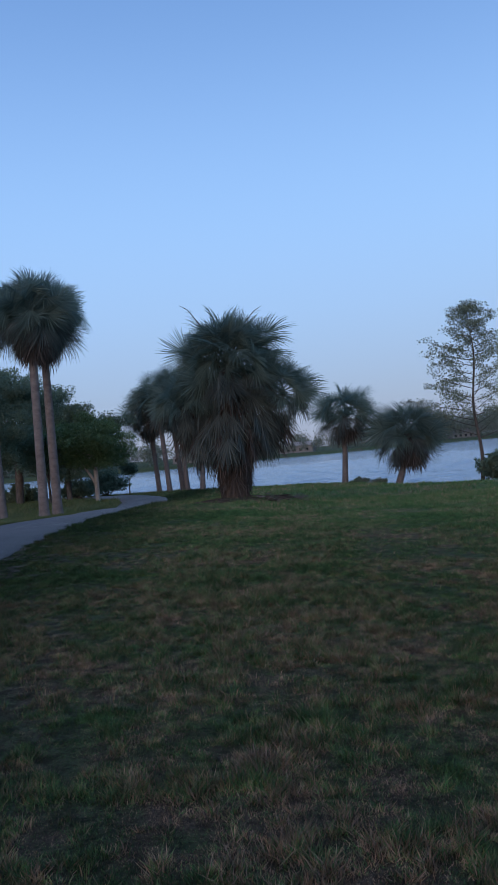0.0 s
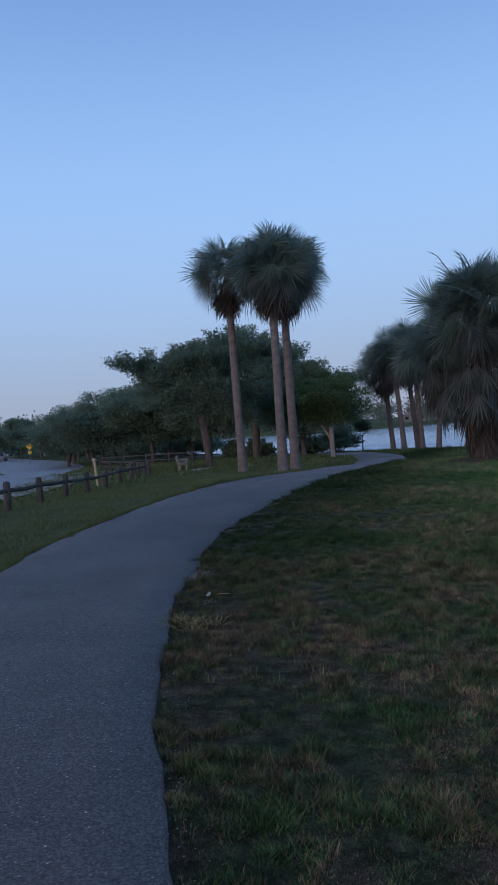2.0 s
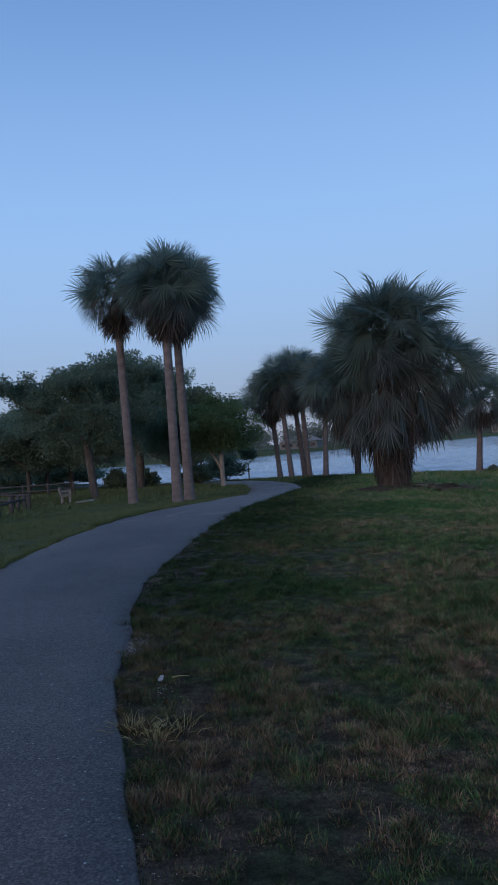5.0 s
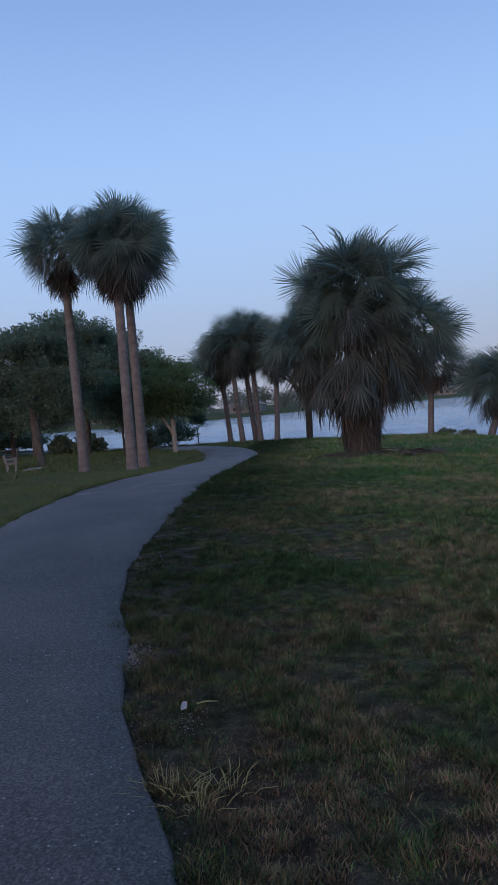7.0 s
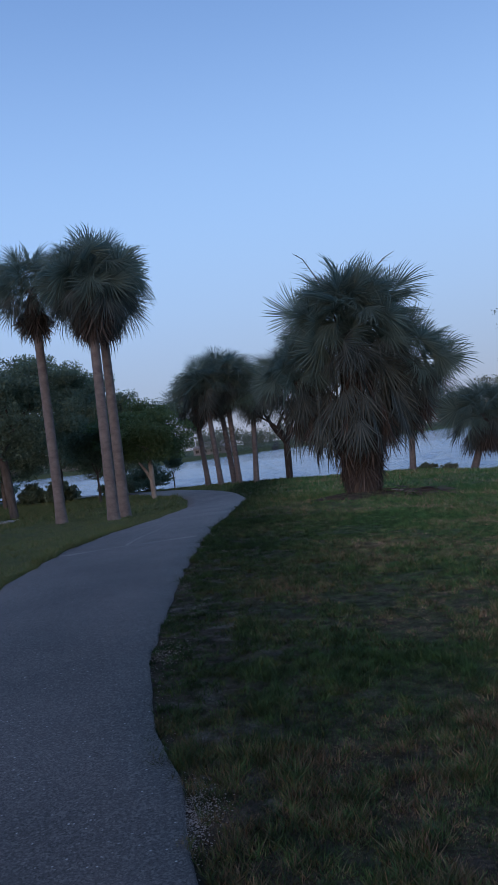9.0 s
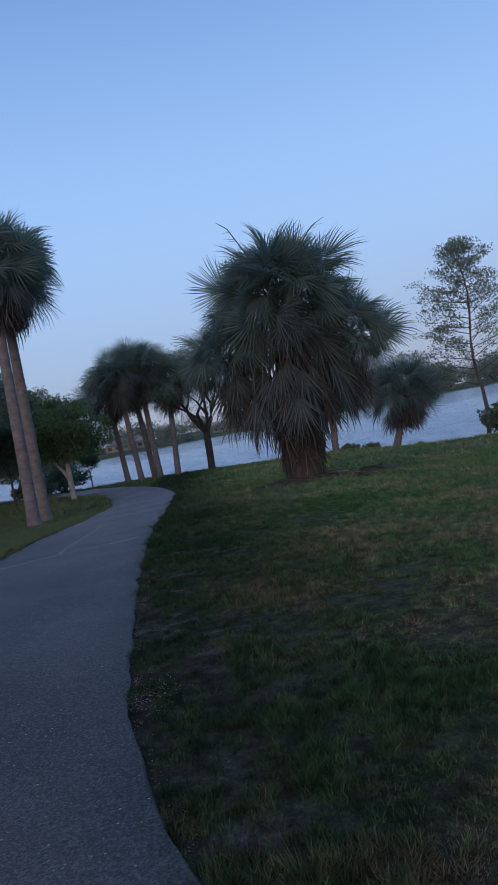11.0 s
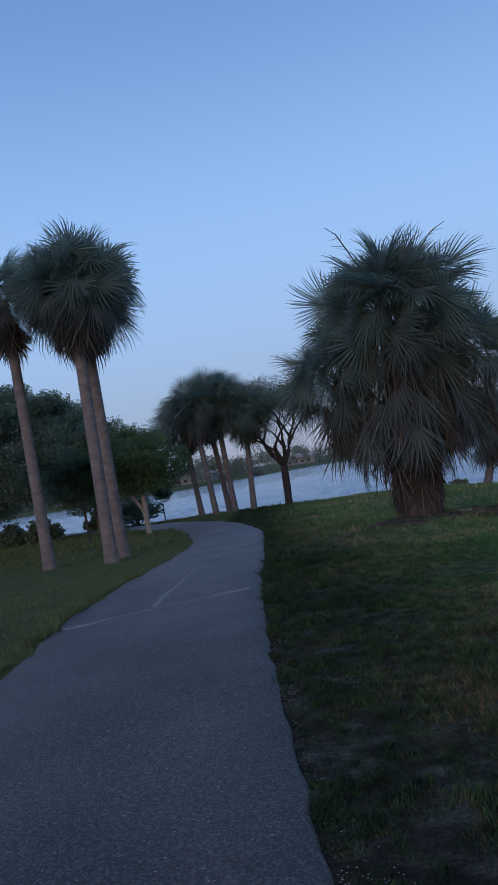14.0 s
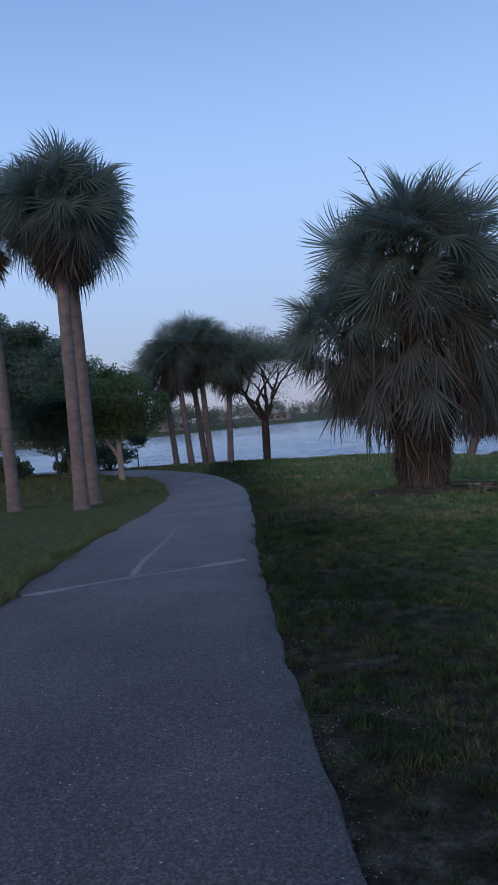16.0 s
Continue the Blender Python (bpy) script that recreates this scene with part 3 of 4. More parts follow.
FALLEN = frond_set("fallen_frond", 0.55, 1.15, -0.06, 0.05, DRY_FROND, fan=30, count=13, wide=0.8, joined=True)
DRY_MID = frond_set("dead_frond", 0.55, 0.85, 0.0, 0.1, DRY_FROND, fan=52, count=20, wide=0.9)


def aim(at, azimuth, elevation, roll=0.0, size=1.0):
    """Pose of a frond whose stalk points that way."""
    a, e = azimuth, radians(elevation)
    d = Vector((math.cos(a) * math.cos(e), math.sin(a) * math.cos(e), math.sin(e)))
    s = Vector((-math.sin(a), math.cos(a), 0))
    n = d.cross(s)
    m = Matrix((d, s, n)).transposed().to_4x4()
    return Matrix.Translation(at) @ m @ Matrix.Rotation(roll, 4, "X") @ Matrix.Scale(size, 4)


def palm_trunk(height, r0, r1, lean, bend, seed):
    """Tapered ringed stem, leaning by lean (x, y) at its top."""
    rng = random.Random(seed)
    pts, radii = [], []
    rings = int(height / 0.11)
    for k in range(rings + 1):
        t = k / rings
        off = t + bend * math.sin(math.pi * t)
        pts.append((lean[0] * off, lean[1] * off, height * t - 0.15 * (1 - t)))
        flare = 0.35 * math.exp(-t * height / 0.35)
        radii.append((r0 + (r1 - r0) * t) * (1 + flare + (0.010 if k % 2 else -0.008) + rng.uniform(-0.018, 0.018)))
    return Shape().tube(pts, radii, 12)


def crown(palm, head, fronds, dry, count, dry_count, top, low, seed, spread=1.0, lift=0.15, az=None):
    """Green fronds from upright ones in the middle to drooping ones, with dead ones below."""
    rng = random.Random(seed)
    for k in range(count):
        t = (k + 0.5) / count
        a = k * 2.39996 + rng.uniform(-0.25, 0.25) if az is None else rng.uniform(*az)
        e = math.degrees(math.asin(1 - t * (1 - math.sin(radians(low))))) + rng.uniform(-9, 9)
        e = min(e, top)
        at = Vector(head) + Vector((math.cos(a), math.sin(a), 0)) * 0.10 + Vector((0, 0, lift * (1 - t)))
        stiff = e > 55 or (e > -20 and k % 3 > 0)
        if e > 62:
            roll = rng.uniform(-1.5, 1.5)
        elif stiff:
            roll = rng.choice((-1, 1)) * rng.uniform(0.3, 1.5)
        else:
            roll = rng.gauss(0, 0.7)
        size = (rng.uniform(0.5, 0.85) if k % 5 < 2 else rng.uniform(0.82, 1.04)) * (0.8 if e > 62 else 0.9 if e > 45 else 1.0)
        part("frond", fronds[0 if stiff else 1 if e > -20 else 2][k % 4], palm, m=aim(at, a, e, roll, spread * size))
    for k in range(dry_count):
        a = k * 2.39996 + rng.uniform(-0.4, 0.4) if az is None else rng.uniform(*az)
        e = low - rng.uniform(4, 38)
        at = Vector(head) + Vector((math.cos(a) * 0.12, math.sin(a) * 0.12, -0.12 - 0.25 * rng.random()))
        part("dead_frond", dry[k % len(dry)], palm, "dry brown hanging frond" if k == 0 else "", m=aim(at, a, e, rng.uniform(-0.4, 0.4), spread * rng.uniform(0.7, 0.98)))


def sabal(at, height, r0, r1, lean, seed, label, group="", count=46, dry_count=12, spread=1.0, low=-48, bend=0.0):
    """height: to the middle of the crown."""
    palm = thing("sabal_palm", (at[0], at[1], gz(*at)), label, "palm tree", group)
    part("trunk", palm_trunk(height, r0, r1, lean, bend, seed).mesh("trunk", PALM_BARK, True), palm)
    crown(palm, (lean[0], lean[1], height), GREEN_MID, DRY_MID, count, dry_count, 86, low, seed, spread)
    return palm


TALL = "three tall palms by the path"
sabal((-10.84, 33.05), 8.4, 0.19, 0.145, (-0.10, 0.0), 11, "tall slender sabal palm with a bare grey-brown trunk", TALL, 70, 40, 1.24, -70)
sabal((-8.59, 31.24), 7.9, 0.19, 0.145, (0.03, 0.1), 12, "tall sabal palm with a dense round crown", TALL, 120, 44, 1.31, -66)
sabal((-8.68, 33.6), 8.2, 0.20, 0.145, (0.0, -0.1), 13, "tall sabal palm with a dark trunk and dense crown", TALL, 120, 44, 1.34, -66)
CLUSTER = "palms in a clump by the lake"
for k, (px, py, h, ln, sp) in enumerate([(-8.25, 62.5, 6.6, (-0.4, 0.3), 1.1), (-7.16, 60.3, 7.4, (-0.45, 0.2), 1.1), (-6.32, 61.9, 7.4, (-0.5, 0.0), 1.12), (-5.95, 61.5, 8.0, (-0.25, -0.3), 1.15), (-4.74, 60.8, 6.8, (0.4, 0.2), 1.1)]):
    sabal((px, py), h - 0.45, 0.2, 0.16, ln, 31 + k, "sabal palm with a full crown beside the lake", CLUSTER, 84, 18, sp * 1.46, -66)
sabal((5.94, 59.5), 5.1, 0.21, 0.18, (0.4, 0.0), 51, "sabal palm with a straight stout trunk on the lake bank", "", 70, 16, 1.72, -56)
sabal((9.43, 57.3), 3.7, 0.24, 0.2, (1.05, 0.0), 52, "short leaning sabal palm with hanging dead fronds", "", 74, 44, 2.0, -52, 0.12)


def big_palm():
    at = (-0.84, 25.7)
    palm = thing("bushy_sabal_palm", (at[0], at[1], gz(*at)), "broad bushy sabal palm skirted with dead brown fronds", "palm tree")
    part("trunk", palm_trunk(4.3, 0.42, 0.26, (0.0, 0.0), 0.0, 71).mesh("trunk", FIBRE, True), palm, "dark fibrous trunk")
    part("side_trunk", Shape().tube([(0.15, 0.1, 1.2), (0.9, 0.2, 2.3), (1.6, 0.15, 3.4)], [0.2, 0.17, 0.14], 10).mesh("side_trunk", FIBRE, True), palm)
    part("side_trunk", Shape().tube([(-0.15, 0.1, 1.2), (-0.9, 0.0, 2.3), (-1.5, -0.1, 3.25)], [0.2, 0.17, 0.14], 10).mesh("side_trunk", FIBRE, True), palm)
    crown(palm, (0.1, 0.0, 4.4), GREEN_BIG, DRY_BIG, 190, 10, 88, -50, 72, 1.08, 0.3)
    crown(palm, (0.1, 0.0, 4.45), GREEN_BIG, DRY_BIG, 26, 0, 86, 50, 76, 1.1, 0.2)
    crown(palm, (1.7, 0.15, 3.4), GREEN_MID, DRY_BIG, 84, 8, 62, -72, 73, 1.0)
    crown(palm, (-1.5, -0.1, 3.3), GREEN_MID, DRY_BIG, 84, 8, 60, -72, 74, 0.86)
    rng = random.Random(75)
    for k in range(150):
        a = k * 2.39996
        u = rng.random()
        z = 0.72 + 2.1 * u
        r = 0.36 + 0.12 * u
        part("dead_frond", DRY_BIG[k % 4], palm, m=aim((r * math.cos(a), r * math.sin(a), z), a, rng.uniform(-92, -83) if u < 0.6 else rng.uniform(-88, -72), rng.uniform(-0.35, 0.35), rng.uniform(0.42, 0.58) if u < 0.3 else rng.uniform(0.55, 0.8)))
    for k in range(150):
        a = k * 2.39996 + rng.uniform(-0.3, 0.3)
        dry = k % 4 == 0
        r = 0.3 + 0.95 * rng.random() ** 0.8
        at_z = rng.uniform(2.5, 3.2) if dry else rng.uniform(2.9, 3.9)
        part("dead_frond" if dry else "frond", (DRY_BIG if dry else HANG)[k % 4], palm, m=aim((r * math.cos(a), r * math.sin(a), at_z - 0.25 * r), a, rng.uniform(-88, -58), rng.uniform(-1.2, 1.2), rng.uniform(0.7, 0.98)))
    for q in ((-1.0, -1.2, 6.3), (1.1, -0.8, 6.15)):
        a = Vector((q[0] * 0.1, q[1] * 0.1, 4.2))
        b = Vector((q[0] * 0.5, q[1] * 0.5, 5.6))
        stalk = Shape().tube([a, b, q, (q[0] * 1.25, q[1] * 1.2, q[2] + 0.12)], [0.024, 0.018, 0.012, 0.005], 5)
        for j in range(9):
            s = b.lerp(Vector(q), 0.35 + 0.08 * j)
            stalk.tube([s, s + Vector((rng.uniform(-0.22, 0.22) + q[0] * 0.1, rng.uniform(-0.2, 0.2), rng.uniform(-0.02, 0.14)))], [0.008, 0.003], 3)
        part("flower_stalk", stalk.mesh("flower_stalk", DRY_FROND, True), palm, "thin branching flower stalk")
    palm.scale = (0.95, 0.95, 0.95)
    return palm


big_palm()


# ---- broadleaf trees ----
def branches(seed, height, spread, trunk_r, fork, levels, up=0.5, bias=(0, 0), stem=0.3):
    """Tapered limbs that split; returns the wood and the twig ends."""
    rng = random.Random(seed)
    wood, stem_part, tips = Shape(), Shape(), []

    def grow(p, d, r, length, level):
        pts, radii = [p], [r]
        q = Vector(p)
        n = 4
        for k in range(n):
            w = 0.05 if level == 0 else 0.22
            d = (d + Vector((rng.uniform(-w, w), rng.uniform(-w, w), rng.uniform(-0.08, 0.16)))).normalized()
            q = q + d * (length / n)
            pts.append(q.copy())
            radii.append(r * (1 - 0.42 * (k + 1) / n))
            if level >= levels - 1:
                tips.append((q.copy(), d.copy()))
        (wood if level else stem_part).tube(pts, radii, 10 if level == 0 else 7 if level < 3 else 4, cap=False)
        if level >= levels:
            return
        kids = rng.choice((2, 3, 3)) if level else fork
        spin = rng.uniform(0, 6.28)
        for k in range(kids):
            a = spin + 6.283 * k / kids + rng.uniform(-0.4, 0.4)
            side = Vector((math.cos(a), math.sin(a), 0))
            nd = (d * up + side * (0.75 if level else 0.7) * spread + Vector((bias[0], bias[1], 0.12)) + Vector((0, 0, rng.uniform(-0.1, 0.2)))).normalized()
            grow(pts[-1 - (k % 2 if level else 0)], nd, radii[-1] * 0.85, length * rng.uniform(0.62, 0.86), level + 1)

    grow(Vector((0, 0, -0.1)), Vector((rng.uniform(-0.05, 0.05), rng.uniform(-0.05, 0.05), 1)), trunk_r, height * stem, 0)
    return stem_part, wood, tips


def leaf_cloud(name, tips, per, radius, size, mat, seed, flat=0.6):
    """Many small leaves in loose clumps round the twig ends."""
    rng = np.random.default_rng(seed)
    centres = np.array([t[0] for t in tips])
    pick = np.repeat(np.arange(len(centres)), per)
    off = np.clip(rng.normal(size=(len(pick), 3)), -1.25, 1.25) * radius * np.array([1, 1, flat])
    c = centres[pick] + off
    a = rng.normal(size=(len(pick), 3))
    a /= np.linalg.norm(a, axis=1)[:, None]
    b = np.cross(a, rng.normal(size=(len(pick), 3)))
    b /= np.linalg.norm(b, axis=1)[:, None]
    s = size * rng.uniform(0.6, 1.35, (len(pick), 1))
    v = np.stack([c - a * s, c + a * s * 0.55 + b * s * 0.62, c + a * s * 0.8 - b * s * 0.5], 1).reshape(-1, 3)
    return fast_mesh(name, v, np.arange(len(v)).reshape(-1, 3), mat)


def broadleaf(at, height, width, seed, label, bark=BARK, leaf=LEAF, trunk_r=0.2, fork=3, levels=4, per=55, size=0.16, clump=0.55, name="oak_tree", group="", up=0.55, z=None, flat=0.6, bias=(0, 0), fill=0, mid=0.58, skirt=0.24, stem=0.3):
    """A tree scaled so that its crown has the given height and width."""
    stem_part, wood, tips = branches(seed, height, 1.0, trunk_r, fork, levels, up, bias, stem)
    P = np.array([t[0] for t in tips])
    top, wide = P[:, 2].max() + clump * flat, np.percentile(np.abs(P[:, :2]), 97) + clump
    sx, sz = width / 2 / wide, height / top
    tips = [(Vector((p.x * sx, p.y * sx, p.z * sz)), d) for p, d in tips]
    for shape in (stem_part, wood):
        shape.v = [Vector((p.x * (1 + (sx - 1) * min(1, max(0, p.z - 0.3) / 1.2)), p.y * (1 + (sx - 1) * min(1, max(0, p.z - 0.3) / 1.2)), p.z * sz)) for p in shape.v]
    r = random.Random(seed + 7)
    lobes = [(Vector((r.gauss(0, 1), r.gauss(0, 1), r.gauss(0, 0.6))).normalized(), r.uniform(-0.3, 0.38)) for _ in range(9)]
    for _ in range(fill):
        d = Vector((r.gauss(0, 1), r.gauss(0, 1), r.gauss(0, 1))).normalized()
        k = 0.82 + sum(g * max(0.0, d.dot(u)) ** 6 for u, g in lobes)
        k *= r.uniform(0.35, 1.0) ** 0.5
        tips.append((Vector((d.x * width / 2 * k, d.y * width / 2 * k, height * (mid + (0.95 - mid) * d.z * k if d.z > 0 else mid + (mid - skirt) * d.z * k))), d))
    tree = thing(name, (at[0], at[1], gz(*at) if z is None else z), label, "tree", group)
    part("trunk", stem_part.mesh("trunk", bark, True), tree)
    tagged(part("branchwork", wood.mesh("branchwork", bark, True), tree), kind="stuff")
    leaves = part("foliage", leaf_cloud("foliage", tips, per, clump, size, leaf, seed, flat), tree)
    tagged(leaves, kind="stuff")
    return tree


broadleaf((-14.85, 39.9), 7.2, 8.4, 201, "spreading live oak with dark dense foliage", trunk_r=0.2, levels=4, per=120, clump=0.28, size=0.062, fill=250, skirt=0.36)
broadleaf((-18.0, 58.5), 10.2, 11.0, 202, "tall dark oak behind the palms", trunk_r=0.28, levels=4, per=100, size=0.085, clump=0.42, fill=330)
broadleaf((-14.2, 58.0), 7.0, 9.0, 203, "dark rounded tree beside the path", levels=4, per=100, size=0.08, clump=0.4, fill=330, skirt=0.12)
fork_tree = broadleaf((-9.53, 45.7), 5.3, 5.4, 204, "small tree with a pale forked trunk", bark=PALE_BARK, leaf=LEAF_LIGHT, trunk_r=0.15, fork=2, per=110, size=0.06, clump=0.27, name="forked_tree", fill=190, skirt=0.34, stem=0.2)
part("side_limb", Shape().tube([(0.0, 0, 0.85), (-0.2, 0.03, 1.3), (-0.52, 0.0, 1.85), (-0.85, -0.1, 2.5), (-1.1, -0.1, 3.1)], [0.1, 0.085, 0.07, 0.055, 0.03], 9).mesh("side_limb", PALE_BARK, True), fork_tree, "pale limb forking low from the trunk")
broadleaf((-12.5, 46.6), 4.8, 4.2, 205, "young slender tree with a thin straight trunk", trunk_r=0.085, per=100, size=0.055, clump=0.28, name="young_tree", fill=90, skirt=0.36)
broadleaf((-23.0, 62.0), 7.2, 9.5, 206, "dark oak near the lake shore", levels=4, per=90, size=0.095, clump=0.42, fill=190, skirt=0.22)
broadleaf((-27.0, 68.0), 7.6, 10.5, 207, "dark oak near the lake shore", levels=4, per=90, size=0.095, clump=0.44, fill=190, skirt=0.22)
WOODS = "trees along the park edge"
for k, (tx, ty, h, w) in enumerate([(-33.4, 74, 8.0, 11), (-39.4, 77.4, 6.8, 10), (-29, 64, 6.4, 8), (-45.5, 86, 6.8, 12), (-53, 96, 6.2, 12), (-62, 106, 6.0, 12), (-74, 118, 6.2, 13), (-79.8, 121, 7.4, 5), (-88, 124, 5.6, 11), (-100, 132, 5.6, 13), (-46, 80, 5.2, 7), (-42, 72, 4.9, 8), (-35, 64.5, 5.1, 7.5), (-30, 70, 6.8, 9)]):
    broadleaf((tx, ty), h, w, 220 + k, "dense dark tree at the park edge", per=85, size=0.095, clump=0.5, group=WOODS, levels=4, fill=170, skirt=0.27, stem=0.34)
broadleaf((-2.4, 61.0), 9.0, 7.0, 247, "gnarled tree with bare crooked limbs and sparse leaves", bark=DARK_BARK, trunk_r=0.27, fork=4, levels=6, per=8, size=0.055, clump=0.3, name="sparse_tree", up=0.7, stem=0.2, fill=240, mid=0.62, skirt=0.34, flat=0.8)
broadleaf((-52.2, 92.0), 7.6, 5.0, 248, "half-dead tree with bare grey branch ends", leaf=LEAF_GREY, trunk_r=0.2, fork=4, levels=5, per=5, size=0.1, clump=0.35, name="sparse_tree", up=0.9)
broadleaf((-11.2, 66.0), 2.9, 1.2, 243, "thin sapling at the lake edge", trunk_r=0.06, fork=2, levels=3, per=20, size=0.09, clump=0.25, name="sapling")


def cypress(at, height, width, seed):
    """An open conical tree: a straight stem with thin level branches and tufts of leaves."""
    rng = random.Random(seed)
    wood, tips = Shape(), []
    stem = [(0.15 * math.sin(k * 0.9), 0.1 * math.cos(k), height * k / 12 - 0.1) for k in range(13)]
    wood.tube(stem, [0.14 * (1 - k / 12.5) + 0.01 for k in range(13)], 8)
    for k in range(46):
        t = 0.26 + 0.74 * k / 46
        a = k * 2.39996 + rng.uniform(-0.3, 0.3)
        L = width / 2 * (1.06 - t) ** 0.75 * rng.uniform(0.75, 1.15) * 1.25
        p = Vector((0, 0, height * t))
        d = Vector((math.cos(a), math.sin(a), 0.25))
        pts = [p]
        for j in range(5):
            d = (d + Vector((rng.uniform(-0.2, 0.2), rng.uniform(-0.2, 0.2), rng.uniform(-0.1, 0.14)))).normalized()
            pts.append(pts[-1] + d * L / 5)
            if j > 0:
                for _ in range(3):
                    q = pts[-1] + Vector((rng.uniform(-0.4, 0.4), rng.uniform(-0.4, 0.4), rng.uniform(-0.2, 0.3)))
                    wood.tube([pts[-1], q], [0.008, 0.003], 3, cap=False)
                    tips.append((q, d))
        wood.tube(pts, [0.032 * (1 - j / 6) for j in range(6)], 4, cap=False)
    tree = thing("open_tree", (at[0], at[1], gz(*at)), "tall open tree with thin branches and sparse leaves", "tree")
    part("trunk", wood.mesh("trunk", BARK, True), tree)
    tagged(part("foliage", leaf_cloud("foliage", tips, 30, 0.27, 0.07, LEAF_GREY, seed, 0.5), tree), kind="stuff")


cypress((14.84, 55.0), 12.4, 10.0, 260)


def shrub(at, height, width, seed, label, leaf=LEAF, count=2600, size=0.11, z=None):
    rng = random.Random(seed)
    wood, tips = Shape(), []
    for k in range(26):
        a, r = rng.uniform(0, 6.28), math.sqrt(rng.random()) * width / 2
        h = height * (1 - 0.6 * (2 * r / width) ** 2) * rng.uniform(0.55, 0.95)
        q = Vector((r * math.cos(a), r * math.sin(a), h))
        wood.tube([(0.1 * math.cos(a), 0.1 * math.sin(a), -0.1), q * 0.5 + Vector((0, 0, 0.1)), q], [0.03, 0.02, 0.008], 4, cap=False)
        tips += [(q, q), (q * 0.7, q)]
    ob = thing("shrub", (at[0], at[1], gz(*at) if z is None else z), label, "shrub", "shrubs on the lake bank")
    tagged(part("branchwork", wood.mesh("branchwork", BARK, True), ob), kind="stuff")
    tagged(part("foliage", leaf_cloud("foliage", tips, count // 52, height * 0.16, size, leaf, seed), ob), kind="stuff")


for k, (sx, sy, h, w) in enumerate([(-13.6, 68.4, 2.6, 3.6), (-14.8, 63.0, 1.6, 2.6), (-19.2, 63.0, 1.7, 2.2), (-21.6, 64.0, 1.6, 1.8)]):
    shrub((sx, sy), h, w, 300 + k, "dense dark shrub on the lake bank", count=3600, size=0.13)
for k, (sx, sy, h, w) in enumerate([(-33.5, 84.0, 2.8, 7.5), (-40.0, 90.5, 2.8, 8.0), (-47.0, 98.0, 3.0, 9.0), (-55.5, 107.0, 3.0, 10.0), (-66.0, 118.0, 3.0, 11.0), (-77.0, 130.0, 3.2, 13.0), (-90.0, 140.0, 3.4, 15.0)]):
    shrub((sx, sy), h, w, 320 + k, "dense dark undergrowth below the park trees", count=5200, size=0.2)
shrub((16.6, 54.6), 3.0, 3.4, 310, "dark broad-leaved bush under the open tree", count=3400, size=0.16)
shrub((7.4, 62.0), 0.5, 1.5, 311, "low scrubby bush beside the palm", LEAF_GREY, 1200, 0.07)
shrub((11.6, 59.2), 0.6, 1.2, 312, "grey-green bank weeds beside the palm", LEAF_GREY, 1000, 0.07)
shrub((8.6, 60.6), 0.5, 1.4, 313, "grey-green bank weeds beside the palm", LEAF_GREY, 1000, 0.07)


# ---- fence, bench, sign and road things ----
FENCE = [(-9.3, 11.3), (-9.89, 13.5), (-10.5, 15.7), (-11.15, 18.0), (-11.75, 20.2), (-12.35, 22.45), (-12.95, 24.75), (-13.55, 27.0), (-14.2, 29.3), (-14.95, 31.5), (-15.6, 33.5)]


def post_mesh(seed, h=0.62):
    rng = random.Random(seed)
    r = 0.076
    return Shape().tube([(0, 0, -0.2), (0.004, 0, h * 0.5), (rng.uniform(-0.01, 0.01), 0, h - 0.04), (0, 0, h - 0.01), (0, 0, h)], [r, r * 1.02, r * 0.98, r * 0.8, r * 0.4], 12)


def fence():
    at = FENCE[0]
    ob = thing("log_fence", (at[0], at[1], gz(*at)), "weathered round-log post and rail fence", "fence")
    o = Vector((at[0], at[1], gz(*at)))
    pm = [post_mesh(k).mesh("post", WOOD, True) for k in range(3)]
    tops = []
    for k, (x, y) in enumerate(FENCE):
        p = Vector((x, y, gz(x, y))) - o
        part("post", pm[k % 3], ob, m=Matrix.Translation(p) @ Matrix.Rotation(k * 1.3, 4, "Z") @ Matrix.Rotation(radians((k * 37 % 7) - 3), 4, "X"))
        tops.append(p + Vector((0, 0, 0.43)))
    for k, (a, b) in enumerate(zip(tops, tops[1:])):
        mid = (a + b) / 2 + Vector((0, 0, -0.01 - 0.01 * (k % 3)))
        part("rail", Shape().tube([a, mid, b], [0.045, 0.052, 0.042], 8).mesh("rail", WOOD, True), ob)


fence()


def far_fence(points, label, h=0.95):
    at = points[0]
    o = Vector((at[0], at[1], gz(*at)))
    ob = thing("log_fence", o, label, "fence")
    pm = post_mesh(9, h).mesh("post", WOOD, True)
    tops = []
    for x, y in points:
        p = Vector((x, y, gz(x, y))) - o
        part("post", pm, ob, m=Matrix.Translation(p))
        tops.append(p)
    for a, b in zip(tops, tops[1:]):
        for z in (0.47 * h, 0.86 * h):
            part("rail", Shape().tube([a + Vector((0, 0, z)), b + Vector((0, 0, z))], [0.05, 0.05], 6).mesh("rail", WOOD, True), ob)


far_fence([(-20.6 - 1.9 * k, 52.0 + 0.35 * k) for k in range(5)], "far log rail fence before the woods")
far_fence([(-15.9 - 1.55 * k, 34.6 + 1.75 * k) for k in range(5)], "log rail fence turning along the road bend", 0.68)


